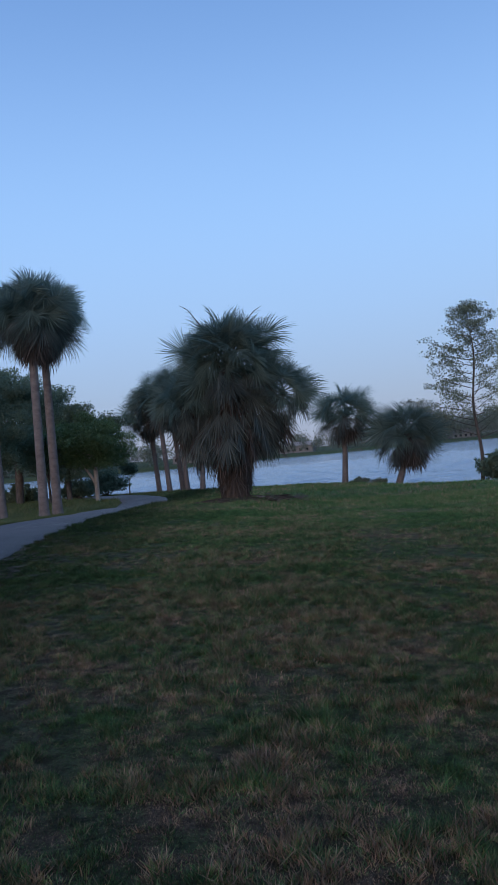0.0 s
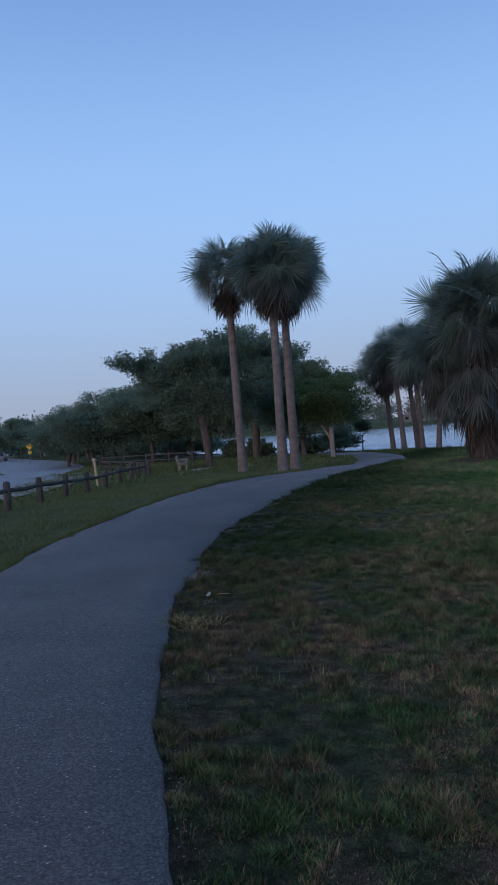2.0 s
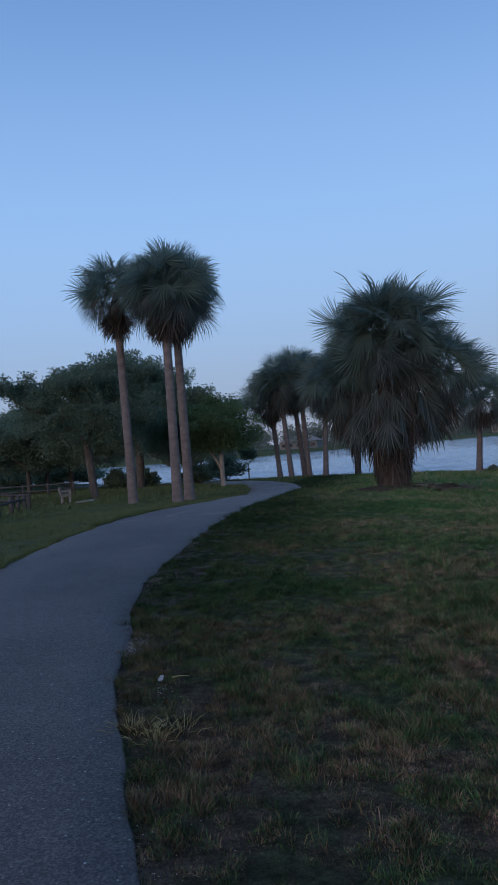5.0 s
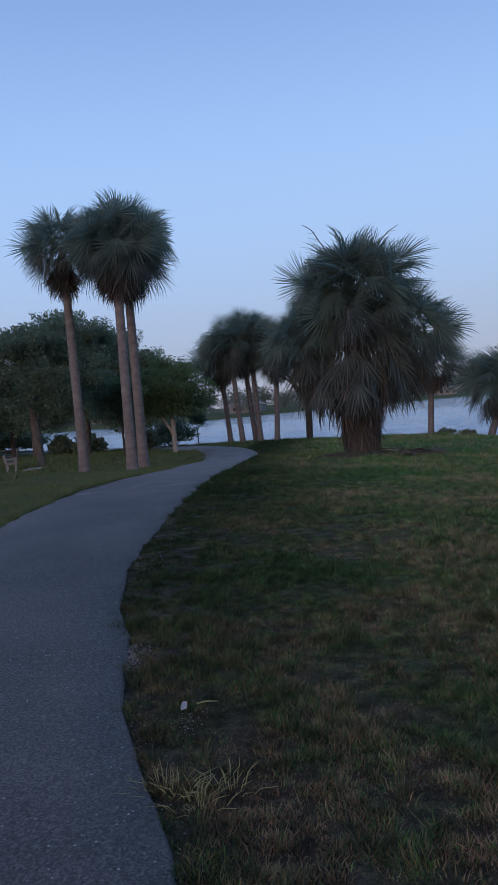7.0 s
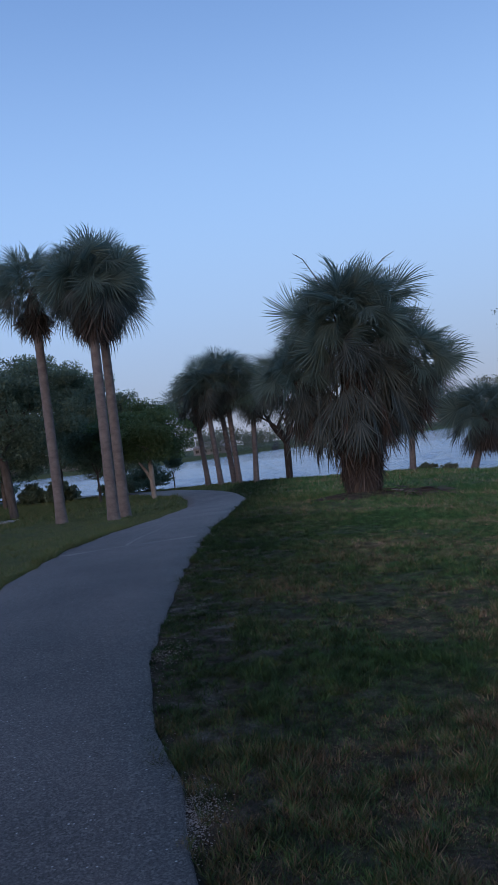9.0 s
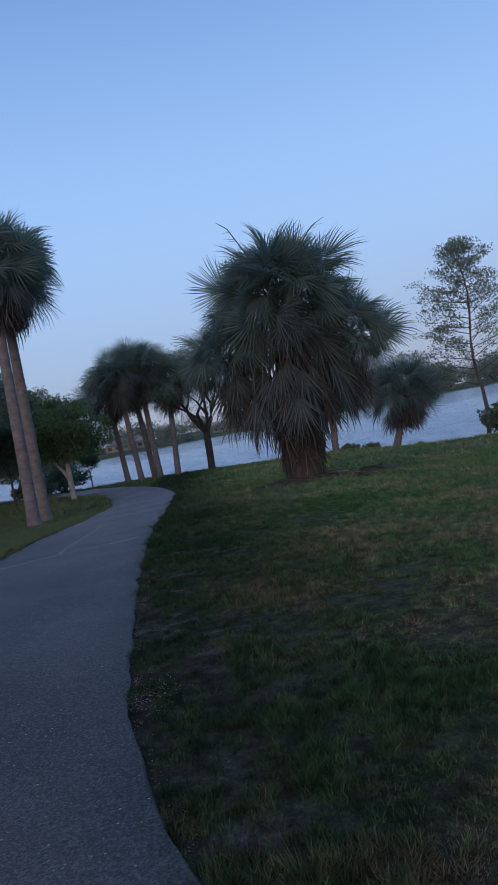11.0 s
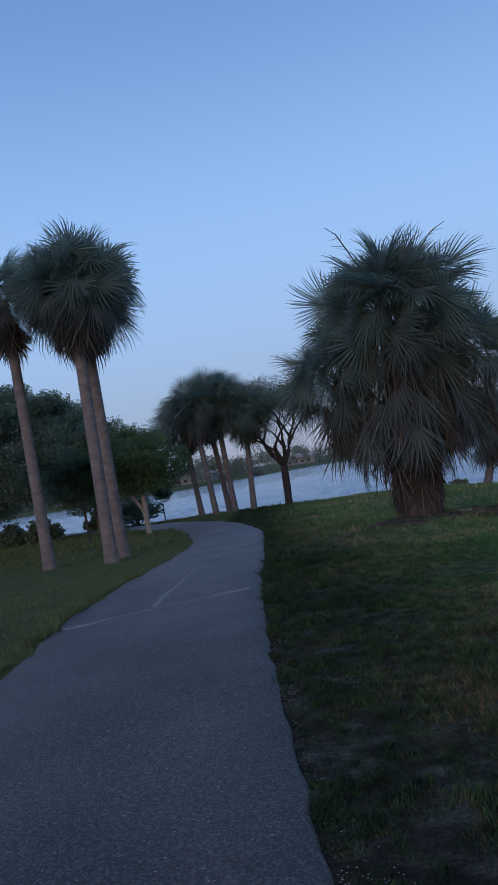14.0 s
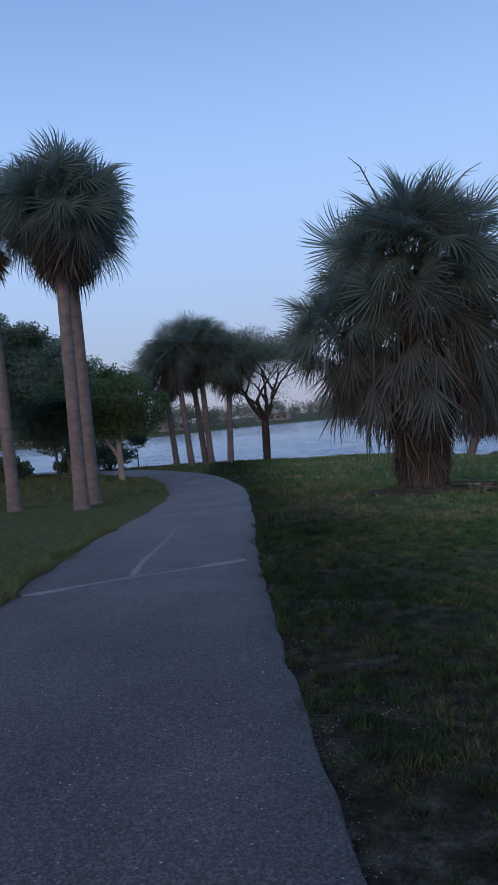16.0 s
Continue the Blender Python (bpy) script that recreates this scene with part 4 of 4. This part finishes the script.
def bench():
    at = (-15.55, 37.9)
    ob = thing("park_bench", (at[0], at[1], gz(*at)), "pale weathered park bench on the lawn", "bench", turn=radians(18))
    end = Shape().box((0.0, 0.2, 0.2), (0.08, 0.08, 0.44), bevel=0.012).box((0.0, -0.2, 0.2), (0.08, 0.08, 0.44), bevel=0.012).box((0.0, 0, 0.40), (0.08, 0.5, 0.07), bevel=0.012).box((0.0, -0.28, 0.6), (0.08, 0.08, 0.46), Matrix.Rotation(radians(12), 3, "X"), bevel=0.012).box((0, 0.02, 0.63), (0.08, 0.5, 0.05), bevel=0.012).box((0, 0.22, 0.52), (0.07, 0.07, 0.22), bevel=0.012).mesh("end_frame", BENCH)
    for x in (-0.75, 0.75):
        part("end_frame", end, ob, m=Matrix.Translation((x, 0, 0)))
    slat = Shape().box((0, 0, 0), (1.7, 0.11, 0.04), bevel=0.008).mesh("slat", BENCH)
    for k in range(4):
        part("seat_slat", slat, ob, m=Matrix.Translation((0, -0.17 + 0.13 * k, 0.46)))
    for k in range(3):
        part("back_slat", slat, ob, m=Matrix.Translation((0, -0.24 - 0.03 * k, 0.56 + 0.12 * k)) @ Matrix.Rotation(radians(78), 4, "X"))
    ob.rotation_euler.z = radians(-70)
    ob.scale = (0.9, 0.9, 0.9)
    pad = (at[0] + 0.95, at[1] + 0.15)
    slab = Shape().box((0, 0, 0.02), (0.75, 1.2, 0.08), bevel=0.02).mesh("concrete_slab", CONCRETE)
    s = new("concrete_slab", slab)
    s.matrix_basis = Matrix.Translation((pad[0], pad[1], gz(*pad)))
    tagged(s, "pale concrete slab in the lawn beside the bench", "slab")


bench()


def sign():
    at = (-58.0, 90.0)
    ob = thing("road_sign", (at[0], at[1], gz(*at)), "yellow diamond road sign on a grey post", "sign", turn=radians(32))
    part("post", Shape().tube([(0, 0, -0.2), (0, 0, 2.7)], [0.04, 0.04], 8).mesh("post", STEEL, True), ob)
    part("panel", Shape().box((0, -0.06, 2.35), (0.66, 0.02, 0.66), Matrix.Rotation(radians(45), 3, "Y"), bevel=0.006).mesh("panel", YELLOW), ob, "yellow diamond panel")
    part("small_panel", Shape().box((0, -0.06, 1.6), (0.42, 0.02, 0.34), bevel=0.006).mesh("small_panel", YELLOW), ob)


sign()


def marker_post(at, h, lean):
    ob = thing("marker_post", (at[0], at[1], gz(*at)), "cream-painted wooden marker post beside the fence", "post")
    part("shaft", Shape().box((0, 0, h / 2 - 0.1), (0.08, 0.08, h + 0.2), bevel=0.012).mesh("shaft", CREAM), ob, m=Matrix.Rotation(lean, 4, "Y"))
    part("cap", Shape().box((0, 0, h + 0.04), (0.15, 0.15, 0.08), taper=0.6, bevel=0.01).mesh("cap", CREAM), ob, m=Matrix.Rotation(lean, 4, "Y"))


marker_post((-13.9, 26.0), 0.9, radians(-5))


def street_lamp(at, h):
    ob = thing("street_lamp", (at[0], at[1], gz(*at)), "thin grey street lamp beside the far road", "street lamp")
    part("pole", Shape().tube([(0, 0, -0.2), (0, 0, h * 0.5), (0, 0, h)], [0.1, 0.08, 0.06], 8).mesh("pole", STEEL, True), ob)
    part("arm", Shape().tube([(0, 0, h - 0.05), (0.7, 0, h + 0.2), (1.5, 0, h + 0.25)], [0.05, 0.04, 0.035], 6).mesh("arm", STEEL, True), ob)
    head = part("lamp_head", Shape().box((1.7, 0, h + 0.24), (0.6, 0.25, 0.12), bevel=0.03).mesh("lamp_head", STEEL), ob)
    part("lens", Shape().box((1.72, 0, h + 0.17), (0.4, 0.18, 0.04), bevel=0.012).mesh("lens", CONCRETE), head, "pale lamp lens")


street_lamp((-72.2, 101), 3.9)
street_lamp((-37.4, 50), 6.0)


def car():
    at = (-79.9, 115)
    ob = thing("car", (at[0], at[1], gz(*at) + 0.06), "silver car parked beside the far road", "car", turn=radians(118))
    body = Shape().box((0, 0, 0.55), (4.3, 1.75, 0.62), bevel=0.14).mesh("body", CAR_PAINT, True)
    part("body", body, ob)
    part("cabin", Shape().box((-0.2, 0, 1.08), (2.4, 1.6, 0.6), taper=0.74, bevel=0.1).mesh("cabin", DARK_GLASS, True), ob, "dark glass cabin")
    part("roof", Shape().box((-0.2, 0, 1.4), (1.7, 1.2, 0.06), bevel=0.02).mesh("roof", CAR_PAINT), ob)
    tyre = Shape().tube([(0, -0.1, 0), (0, -0.08, 0), (0, 0.08, 0), (0, 0.1, 0)], [0.26, 0.32, 0.32, 0.26], 16).mesh("tyre", RUBBER, True)
    rim = Shape().tube([(0, -0.03, 0), (0, -0.02, 0), (0, 0.02, 0), (0, 0.03, 0)], [0.12, 0.2, 0.2, 0.12], 12).mesh("rim", STEEL, True)
    lamp = Shape().box((0, 0, 0), (0.08, 0.34, 0.14), bevel=0.03).mesh("headlight", STEEL)
    for x in (-1.35, 1.35):
        for y in (-0.82, 0.82):
            wheel = part("wheel", tyre, ob, m=Matrix.Translation((x, y, 0.32)))
            part("rim", rim, wheel, m=Matrix.Translation((0, 0.09 if y > 0 else -0.09, 0)))
    for y in (-0.6, 0.6):
        part("headlight", lamp, ob, m=Matrix.Translation((2.12, y, 0.68)))


car()


# ---- far shore ----
def house(x, y, w, d, h, turn, colour_seed):
    z = gz(x, y)
    ob = thing("house", (x, y, z), "low pale house on the far shore", "house", "houses on the far shore", turn)
    part("wall", Shape().box((0, 0, h / 2 - 0.2), (w, d, h + 0.4)).mesh("wall", HOUSE_WALL), ob)
    e = 0.5
    v = [(-w / 2 - e, -d / 2 - e, h), (w / 2 + e, -d / 2 - e, h), (w / 2 + e, d / 2 + e, h), (-w / 2 - e, d / 2 + e, h), (-w / 2 + d * 0.35, 0, h + d * 0.24), (w / 2 - d * 0.35, 0, h + d * 0.24)]
    part("roof", mesh_from("roof", v, [(0, 1, 5, 4), (1, 2, 5), (2, 3, 4, 5), (3, 0, 4), (3, 2, 1, 0)], HOUSE_ROOF), ob)
    win = Shape().box((0, 0, 0), (1.4, 0.12, 1.2), bevel=0.02).mesh("window", DARK_GLASS)
    for k in range(int(w / 3)):
        part("window", win, ob, m=Matrix.Translation((-w / 2 + 1.6 + 3 * k, -d / 2 - 0.03, 1.5)))


rng = random.Random(5)
for k in range(7):
    hx = -120 + 46 * k + rng.uniform(-4, 4)
    hy = float(np.interp(hx, FAR_X, FAR_Y)) + rng.uniform(30, 44)
    house(hx, hy, rng.uniform(12, 18), rng.uniform(8, 10), rng.uniform(2.8, 3.4), rng.uniform(-0.3, 0.3), k)


def far_woods():
    """Rows of crowns along the far shore, as clumps of leaves."""
    r = np.random.default_rng(8)
    cs, ss = [], []
    for k in range(430):
        x = r.uniform(-320, 330)
        depth = r.uniform(6, 90)
        y = np.interp(x, FAR_X, FAR_Y) + depth
        h = (r.uniform(3.5, 8.0) + depth * 0.04) * (1.0 + 0.7 * ease(40, 110, x) + 0.5 * ease(-60, -140, x))
        w = h * r.uniform(0.45, 0.8)
        z = gz(x, y)
        n = 300
        p = r.normal(size=(n, 3)) * np.array([w * 0.36, w * 0.36, h * 0.22]) + np.array([x, y, z + h * 0.58])
        p[:, 2] = np.maximum(p[:, 2], z + 0.3)
        cs.append(p)
        ss.append(np.full(n, h * 0.05))
    c, s = np.concatenate(cs), np.concatenate(ss)[:, None]
    a = r.normal(size=c.shape)
    a /= np.linalg.norm(a, axis=1)[:, None]
    b = np.cross(a, r.normal(size=c.shape))
    b /= np.linalg.norm(b, axis=1)[:, None]
    v = np.stack([c - a * s, c + b * s, c + (a - b) * s * 0.8], 1).reshape(-1, 3)
    tris = np.arange(len(v)).reshape(-1, 3)
    ob = new("far_woods", fast_mesh("far_woods", v, tris, HAZED_LEAF))
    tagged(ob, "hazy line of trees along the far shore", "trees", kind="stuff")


far_woods()


# ---- ground litter round the bushy palm ----
def soil_patch(x, y, rx, ry, lift, seed, label, mat=SOIL):
    """A low uneven heap of earth."""
    v, f = [], []
    rings, seg = 7, 28
    r0 = random.Random(seed)
    jag = [r0.uniform(0.75, 1.15) for _ in range(seg)]
    for k in range(rings + 1):
        t = k / rings
        for j in range(seg):
            a = 6.2832 * j / seg
            px, py = x + rx * t * jag[j] * math.cos(a), y + ry * t * jag[j] * math.sin(a)
            v.append((px, py, gz(px, py) + lift * (1 - t * t) * r0.uniform(0.7, 1.2) + (0.012 if k < rings else -0.03)))
    for k in range(rings):
        for j in range(seg):
            j2 = (j + 1) % seg
            f.append((k * seg + j, (k + 1) * seg + j, (k + 1) * seg + j2, k * seg + j2))
    f.append(tuple(range(seg)))
    ob = new("soil_mound", mesh_from("soil_mound", v, f, mat, True))
    tagged(ob, label, "soil")


soil_patch(-0.78, 25.45, 1.5, 0.95, 0.1, 401, "ring of bare dark soil under the bushy palm")


def loose_gravel(spots, seed):
    """Small pale stones crumbled from the path's edge."""
    r = np.random.default_rng(seed)
    corner = np.array([(1, 0, 0), (-1, 0, 0), (0, 1, 0), (0, -1, 0), (0, 0, 1), (0, 0, -1)], float)
    tri = np.array([(0, 2, 4), (2, 1, 4), (1, 3, 4), (3, 0, 4), (2, 0, 5), (1, 2, 5), (3, 1, 5), (0, 3, 5)])
    vs, fs, o = [], [], 0
    for x, y, ra, rb, count in spots:
        for _ in range(count):
            q = r.normal(size=2) * 0.5
            px, py = x + q[0] * ra, y + q[1] * rb
            s = r.uniform(0.002, 0.0052) * np.array([r.uniform(0.8, 1.4), r.uniform(0.8, 1.4), 0.7])
            vs.append(corner * s * r.uniform(0.75, 1.25, (6, 1)) + np.array([px, py, gz(px, py) + 0.006]))
            fs.append(tri + o)
            o += 6
    tagged(new("loose_gravel", fast_mesh("loose_gravel", np.concatenate(vs), np.concatenate(fs), GRAVEL)), "loose pale gravel crumbled along the path edge", "gravel", kind="stuff")


loose_gravel([(-3.48, 8.75, 0.13, 0.34, 1500), (-3.95, 11.5, 0.18, 0.3, 240), (-4.2, 14.3, 0.16, 0.4, 260), (-3.8, 16.6, 0.4, 0.3, 260), (-4.3, 18.7, 0.14, 0.8, 260), (-2.95, 7.6, 0.14, 0.2, 120), (-2.3, 5.0, 0.2, 0.6, 160), (-3.7, 14.4, 0.3, 0.3, 160)] + [(float(WAY_LINE[i, 0] + WAY_SIDE[i, 0] * (WAY_RIGHT[i] + 0.05)), float(WAY_LINE[i, 1] + WAY_SIDE[i, 1] * (WAY_RIGHT[i] + 0.05)), 0.12, 0.25, 30) for i in range(60, 280, 4)], 430)


def seam(points, wide, label, mat=SEAM, crest=0.05):
    """A worn raised joint in the asphalt."""
    line = spline(points, 0.06)
    side = np.gradient(line, axis=0)
    side = np.stack([side[:, 1], -side[:, 0]], 1) / np.linalg.norm(side, axis=1)[:, None]
    s = np.arange(len(line)) * 0.06
    half = wide * (0.35 + 0.65 * grain(s, s * 0, 0.25, 61))
    v, f = [], []
    for q, d, h in zip(line, side, half):
        for c, lift in ((-1, 0.036), (0, crest), (1, 0.036)):
            p = q + d * h * c
            v.append((p[0], p[1], gz(p[0], p[1]) + lift))
    for k in range(len(line) - 1):
        f += [(3 * k, 3 * k + 1, 3 * k + 4, 3 * k + 3), (3 * k + 1, 3 * k + 2, 3 * k + 5, 3 * k + 4)]
    tagged(new("path_seam", mesh_from("path_seam", v, f, mat, True)), label, "path", kind="structure")


seam([(-6.6, 17.75), (-6.0, 18.05), (-5.3, 18.32), (-4.42, 18.75)], 0.1, "pale worn joint across the asphalt path")
seam([(-5.62, 18.25), (-5.6, 19.3), (-5.5, 20.8), (-5.45, 22.5)], 0.1, "pale lengthwise joint in the asphalt path")


def litter():
    """A bent scrap of paper, a stick, and a tuft of straw at the path edge."""
    z = gz(-2.97, 7.75) + 0.03
    v = []
    for k, (a, b, c) in enumerate([(-0.02, -0.05, 0.0), (0.022, -0.045, 0.006), (-0.024, 0.0, 0.012), (0.026, 0.004, 0.02), (-0.012, 0.05, 0.026), (0.02, 0.045, 0.03)]):
        v += [(a, b, c), (a, b, c + 0.002)]
    f = [(1, 3, 7, 5), (5, 7, 11, 9), (0, 4, 6, 2), (4, 8, 10, 6), (0, 1, 5, 4), (4, 5, 9, 8), (2, 6, 7, 3), (6, 10, 11, 7), (0, 2, 3, 1), (8, 9, 11, 10)]
    scrap = new("paper_scrap", mesh_from("paper_scrap", v, f, PAPER))
    scrap.matrix_basis = Matrix.Translation((-2.97, 7.75, z)) @ Matrix.Rotation(0.1, 4, "Z") @ Matrix.Scale(0.7, 4)
    tagged(scrap, "small scrap of pale paper lying in the grass", "litter")
    stick = new("stick", Shape().tube([(0, 0, 0), (0.05, 0.01, 0.008), (0.12, 0.012, 0.004)], [0.005, 0.004, 0.002], 5).mesh("stick", STRAW, True))
    stick.matrix_basis = Matrix.Translation((-2.91, 7.81, z - 0.005))
    tagged(stick, "short dry pale stick in the grass", "stick")
    r = random.Random(460)
    for x, y, number in ((-2.92, 6.92, 46), (-2.76, 6.82, 46), (-2.64, 6.94, 30)):
        tuft = Shape()
        for _ in range(number):
            a, q, h = r.uniform(0, 6.28), r.uniform(0.0, 0.13), r.uniform(0.03, 0.08)
            p = Vector((q * math.cos(a), q * math.sin(a), 0))
            tuft.tube([p, p * 1.3 + Vector((0, 0, h * 0.6)), p * 1.8 + Vector((r.uniform(-0.03, 0.03), r.uniform(-0.03, 0.03), h))], [0.0022, 0.002, 0.0006], 3, cap=False)
        ob = new("straw_tuft", tuft.mesh("straw_tuft", STRAW, True))
        ob.location = (x, y, gz(x, y))
        tagged(ob, "tuft of yellowed straw grass beside the path", "grass tuft", "straw tufts", kind="stuff")


litter()
rng = random.Random(402)
for k in range(12):
    x, y = -0.15 + 0.8 * rng.random(), 25.0 + 0.6 * rng.random()
    ob = new("fallen_frond", FALLEN[k % 4])
    ob.matrix_basis = aim((x, y, gz(x, y) + 0.12 + 0.1 * rng.random()), rng.uniform(0, 6.28), rng.uniform(-14, 8), rng.uniform(-0.6, 0.6), rng.uniform(0.4, 0.6))
    tagged(ob, "dry fallen palm frond heaped beside the trunk", "palm frond", "fallen fronds")
for k in range(14):
    x, y, L = -0.2 + 0.75 * rng.random(), 24.95 + 0.5 * rng.random(), rng.uniform(0.16, 0.4)
    ob = new("frond_stub", Shape().tube([(-L / 2, 0, 0), (0, 0, 0.02), (L / 2, 0, 0.01)], [0.022, 0.016, 0.009], 7).mesh("frond_stub", BENCH, True))
    ob.matrix_basis = Matrix.Translation((x, y, gz(x, y) + 0.03 + 0.008 * k)) @ Matrix.Rotation(rng.uniform(0, 6.28), 4, "Z") @ Matrix.Rotation(rng.uniform(-0.4, 0.4), 4, "Y")
    tagged(ob, "pale broken frond stub in the heap beside the palm", "frond stub", "fallen frond stubs")


# ---- grass ----
def lawn(name, x0, x1, y0, y1, number, tall, wide, seed, label, keep):
    """Small leaning blades in tufts, thinner on bare patches; none on the path."""
    r = np.random.default_rng(seed)
    x, y = r.uniform(x0, x1, number), r.uniform(y0, y1, number)
    ok = r.random(number) < keep(x, y)
    x, y = x[ok], y[ok]
    tuft = grain(x, y, 0.1, 31) * 0.55 + grain(x, y, 0.36, 32) * 0.45
    bare = grain(x, y, 0.9, 33) * 0.5 + grain(x, y, 0.24, 34) * 0.5
    ok = (tuft + 0.35 * r.random(len(x)) > 0.27) & (bare + 0.25 * r.random(len(x)) > 0.12) & (off_path(x, y) > 0.02 + 0.16 * (grain(x, y, 0.25, 35) - 0.6))
    x, y, tuft, bare = x[ok], y[ok], tuft[ok], bare[ok]
    n = len(x)
    z = ground(x, y) - 0.004
    h = tall * r.uniform(0.4, 1.3, n) * (0.4 + 1.9 * np.clip((tuft - 0.36) * 2.5, 0, 1) ** 1.5) * (0.6 + 0.8 * grain(x, y, 1.9, 36)) * (0.5 + 0.9 * np.clip(bare, 0, 0.6))
    a, f = r.uniform(0, 2 * np.pi, n), r.uniform(0, 2 * np.pi, n)
    bend = r.uniform(0.2, 1.5, n) * h
    w = wide * r.uniform(0.6, 1.3, n)
    p = np.stack([x, y, z], 1)
    s = np.stack([np.cos(f) * w, np.sin(f) * w, np.zeros(n)], 1)
    tip = p + np.stack([np.cos(a) * bend, np.sin(a) * bend, h], 1)
    v = np.stack([p - s, p + s, tip], 1).reshape(-1, 3)
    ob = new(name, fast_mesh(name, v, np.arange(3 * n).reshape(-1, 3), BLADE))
    tagged(ob, label, "grass", kind="stuff")


def tufts(name, x0, x1, y0, y1, number, blades, tall, wide, seed, label):
    """Clumps of longer blades that lean outwards."""
    r = np.random.default_rng(seed)
    cx, cy = r.uniform(x0, x1, number), r.uniform(y0, y1, number)
    ok = (off_path(cx, cy) > 0.05) & (grain(cx, cy, 1.6, 81) > 0.35) & (cx < 0.45 * cy + 0.8)
    cx, cy = cx[ok], cy[ok]
    k = np.repeat(np.arange(len(cx)), blades)
    n = len(k)
    size = r.uniform(0.5, 1.35, len(cx))[k]
    a, f, q = r.uniform(0, 2 * np.pi, n), r.uniform(0, 2 * np.pi, n), np.sqrt(r.random(n))
    x, y = cx[k] + np.cos(a) * q * 0.05 * size, cy[k] + np.sin(a) * q * 0.05 * size
    h = tall * size * r.uniform(0.45, 1.15, n)
    bend = h * (0.15 + 0.9 * q) * r.uniform(0.6, 1.2, n)
    p = np.stack([x, y, ground(x, y) - 0.004], 1)
    s = np.stack([np.cos(f), np.sin(f), np.zeros(n)], 1) * (wide * r.uniform(0.6, 1.3, n))[:, None]
    mid = p + np.stack([np.cos(a) * bend * 0.35, np.sin(a) * bend * 0.35, h * 0.65], 1)
    tip = p + np.stack([np.cos(a) * bend, np.sin(a) * bend, h * 0.95], 1)
    v = np.stack([p - s, p + s, mid + s * 0.8, mid - s * 0.8, tip], 1).reshape(-1, 3)
    i = np.arange(n) * 5
    tris = np.concatenate([np.stack([i, i + 1, i + 2], 1), np.stack([i, i + 2, i + 3], 1), np.stack([i + 3, i + 2, i + 4], 1)])
    tagged(new(name, fast_mesh(name, v, tris, BLADE)), label, "grass", kind="stuff")


tufts("grass_tufts", -4.4, 5.5, 1.8, 20, 7000, 16, 0.048, 0.0026, 511, "scattered taller tufts of park grass")
lawn("edge_grass", -8.0, -5.0, 5, 24, 420000, 0.06, 0.005, 507, "longer ragged grass along the path edge", lambda x, y: np.where((off_path(x, y) < 0.22) & (x < -4.9), 1.0, 0.0))
lawn("near_grass", -4.2, 5.0, 1.5, 11, 1100000, 0.036, 0.0034, 501, "short tufted park grass, partly dry", lambda x, y: np.where(x > 0.45 * y + 0.8, 0.0, np.where(off_path(x, y) < -0.1, 0.0, 1.0)))
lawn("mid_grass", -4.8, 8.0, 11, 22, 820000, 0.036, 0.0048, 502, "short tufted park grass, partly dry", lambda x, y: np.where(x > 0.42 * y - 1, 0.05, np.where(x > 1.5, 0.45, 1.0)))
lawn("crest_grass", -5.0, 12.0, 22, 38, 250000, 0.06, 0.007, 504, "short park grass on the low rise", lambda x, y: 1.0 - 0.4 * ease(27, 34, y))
lawn("left_grass", -13.5, -6.2, 5, 38, 340000, 0.036, 0.0055, 503, "short park grass across the path", lambda x, y: 1 - 0.6 * ease(14, 30, y))
lawn("far_grass", -24.0, 14.0, 36, 66, 140000, 0.09, 0.022, 505, "park grass near the lake shore", lambda x, y: np.where(y < np.interp(x, SHORE_X, SHORE_Y) - 2.2, 1.0, 0.0))
lawn("roadside_grass", -40.0, -12.5, 8, 74, 260000, 0.09, 0.02, 506, "rough park grass around the fence and road", lambda x, y: np.where((x > np.interp(y, [6, 14, 20.3, 27, 35, 42.5, 52, 72], [-13.5, -14.6, -15.6, -17.9, -21.3, -24.9, -29.6, -40.3]) + 0.2) & (y < np.interp(x, SHORE_X, SHORE_Y) - 2.2), 1.0, 0.0))
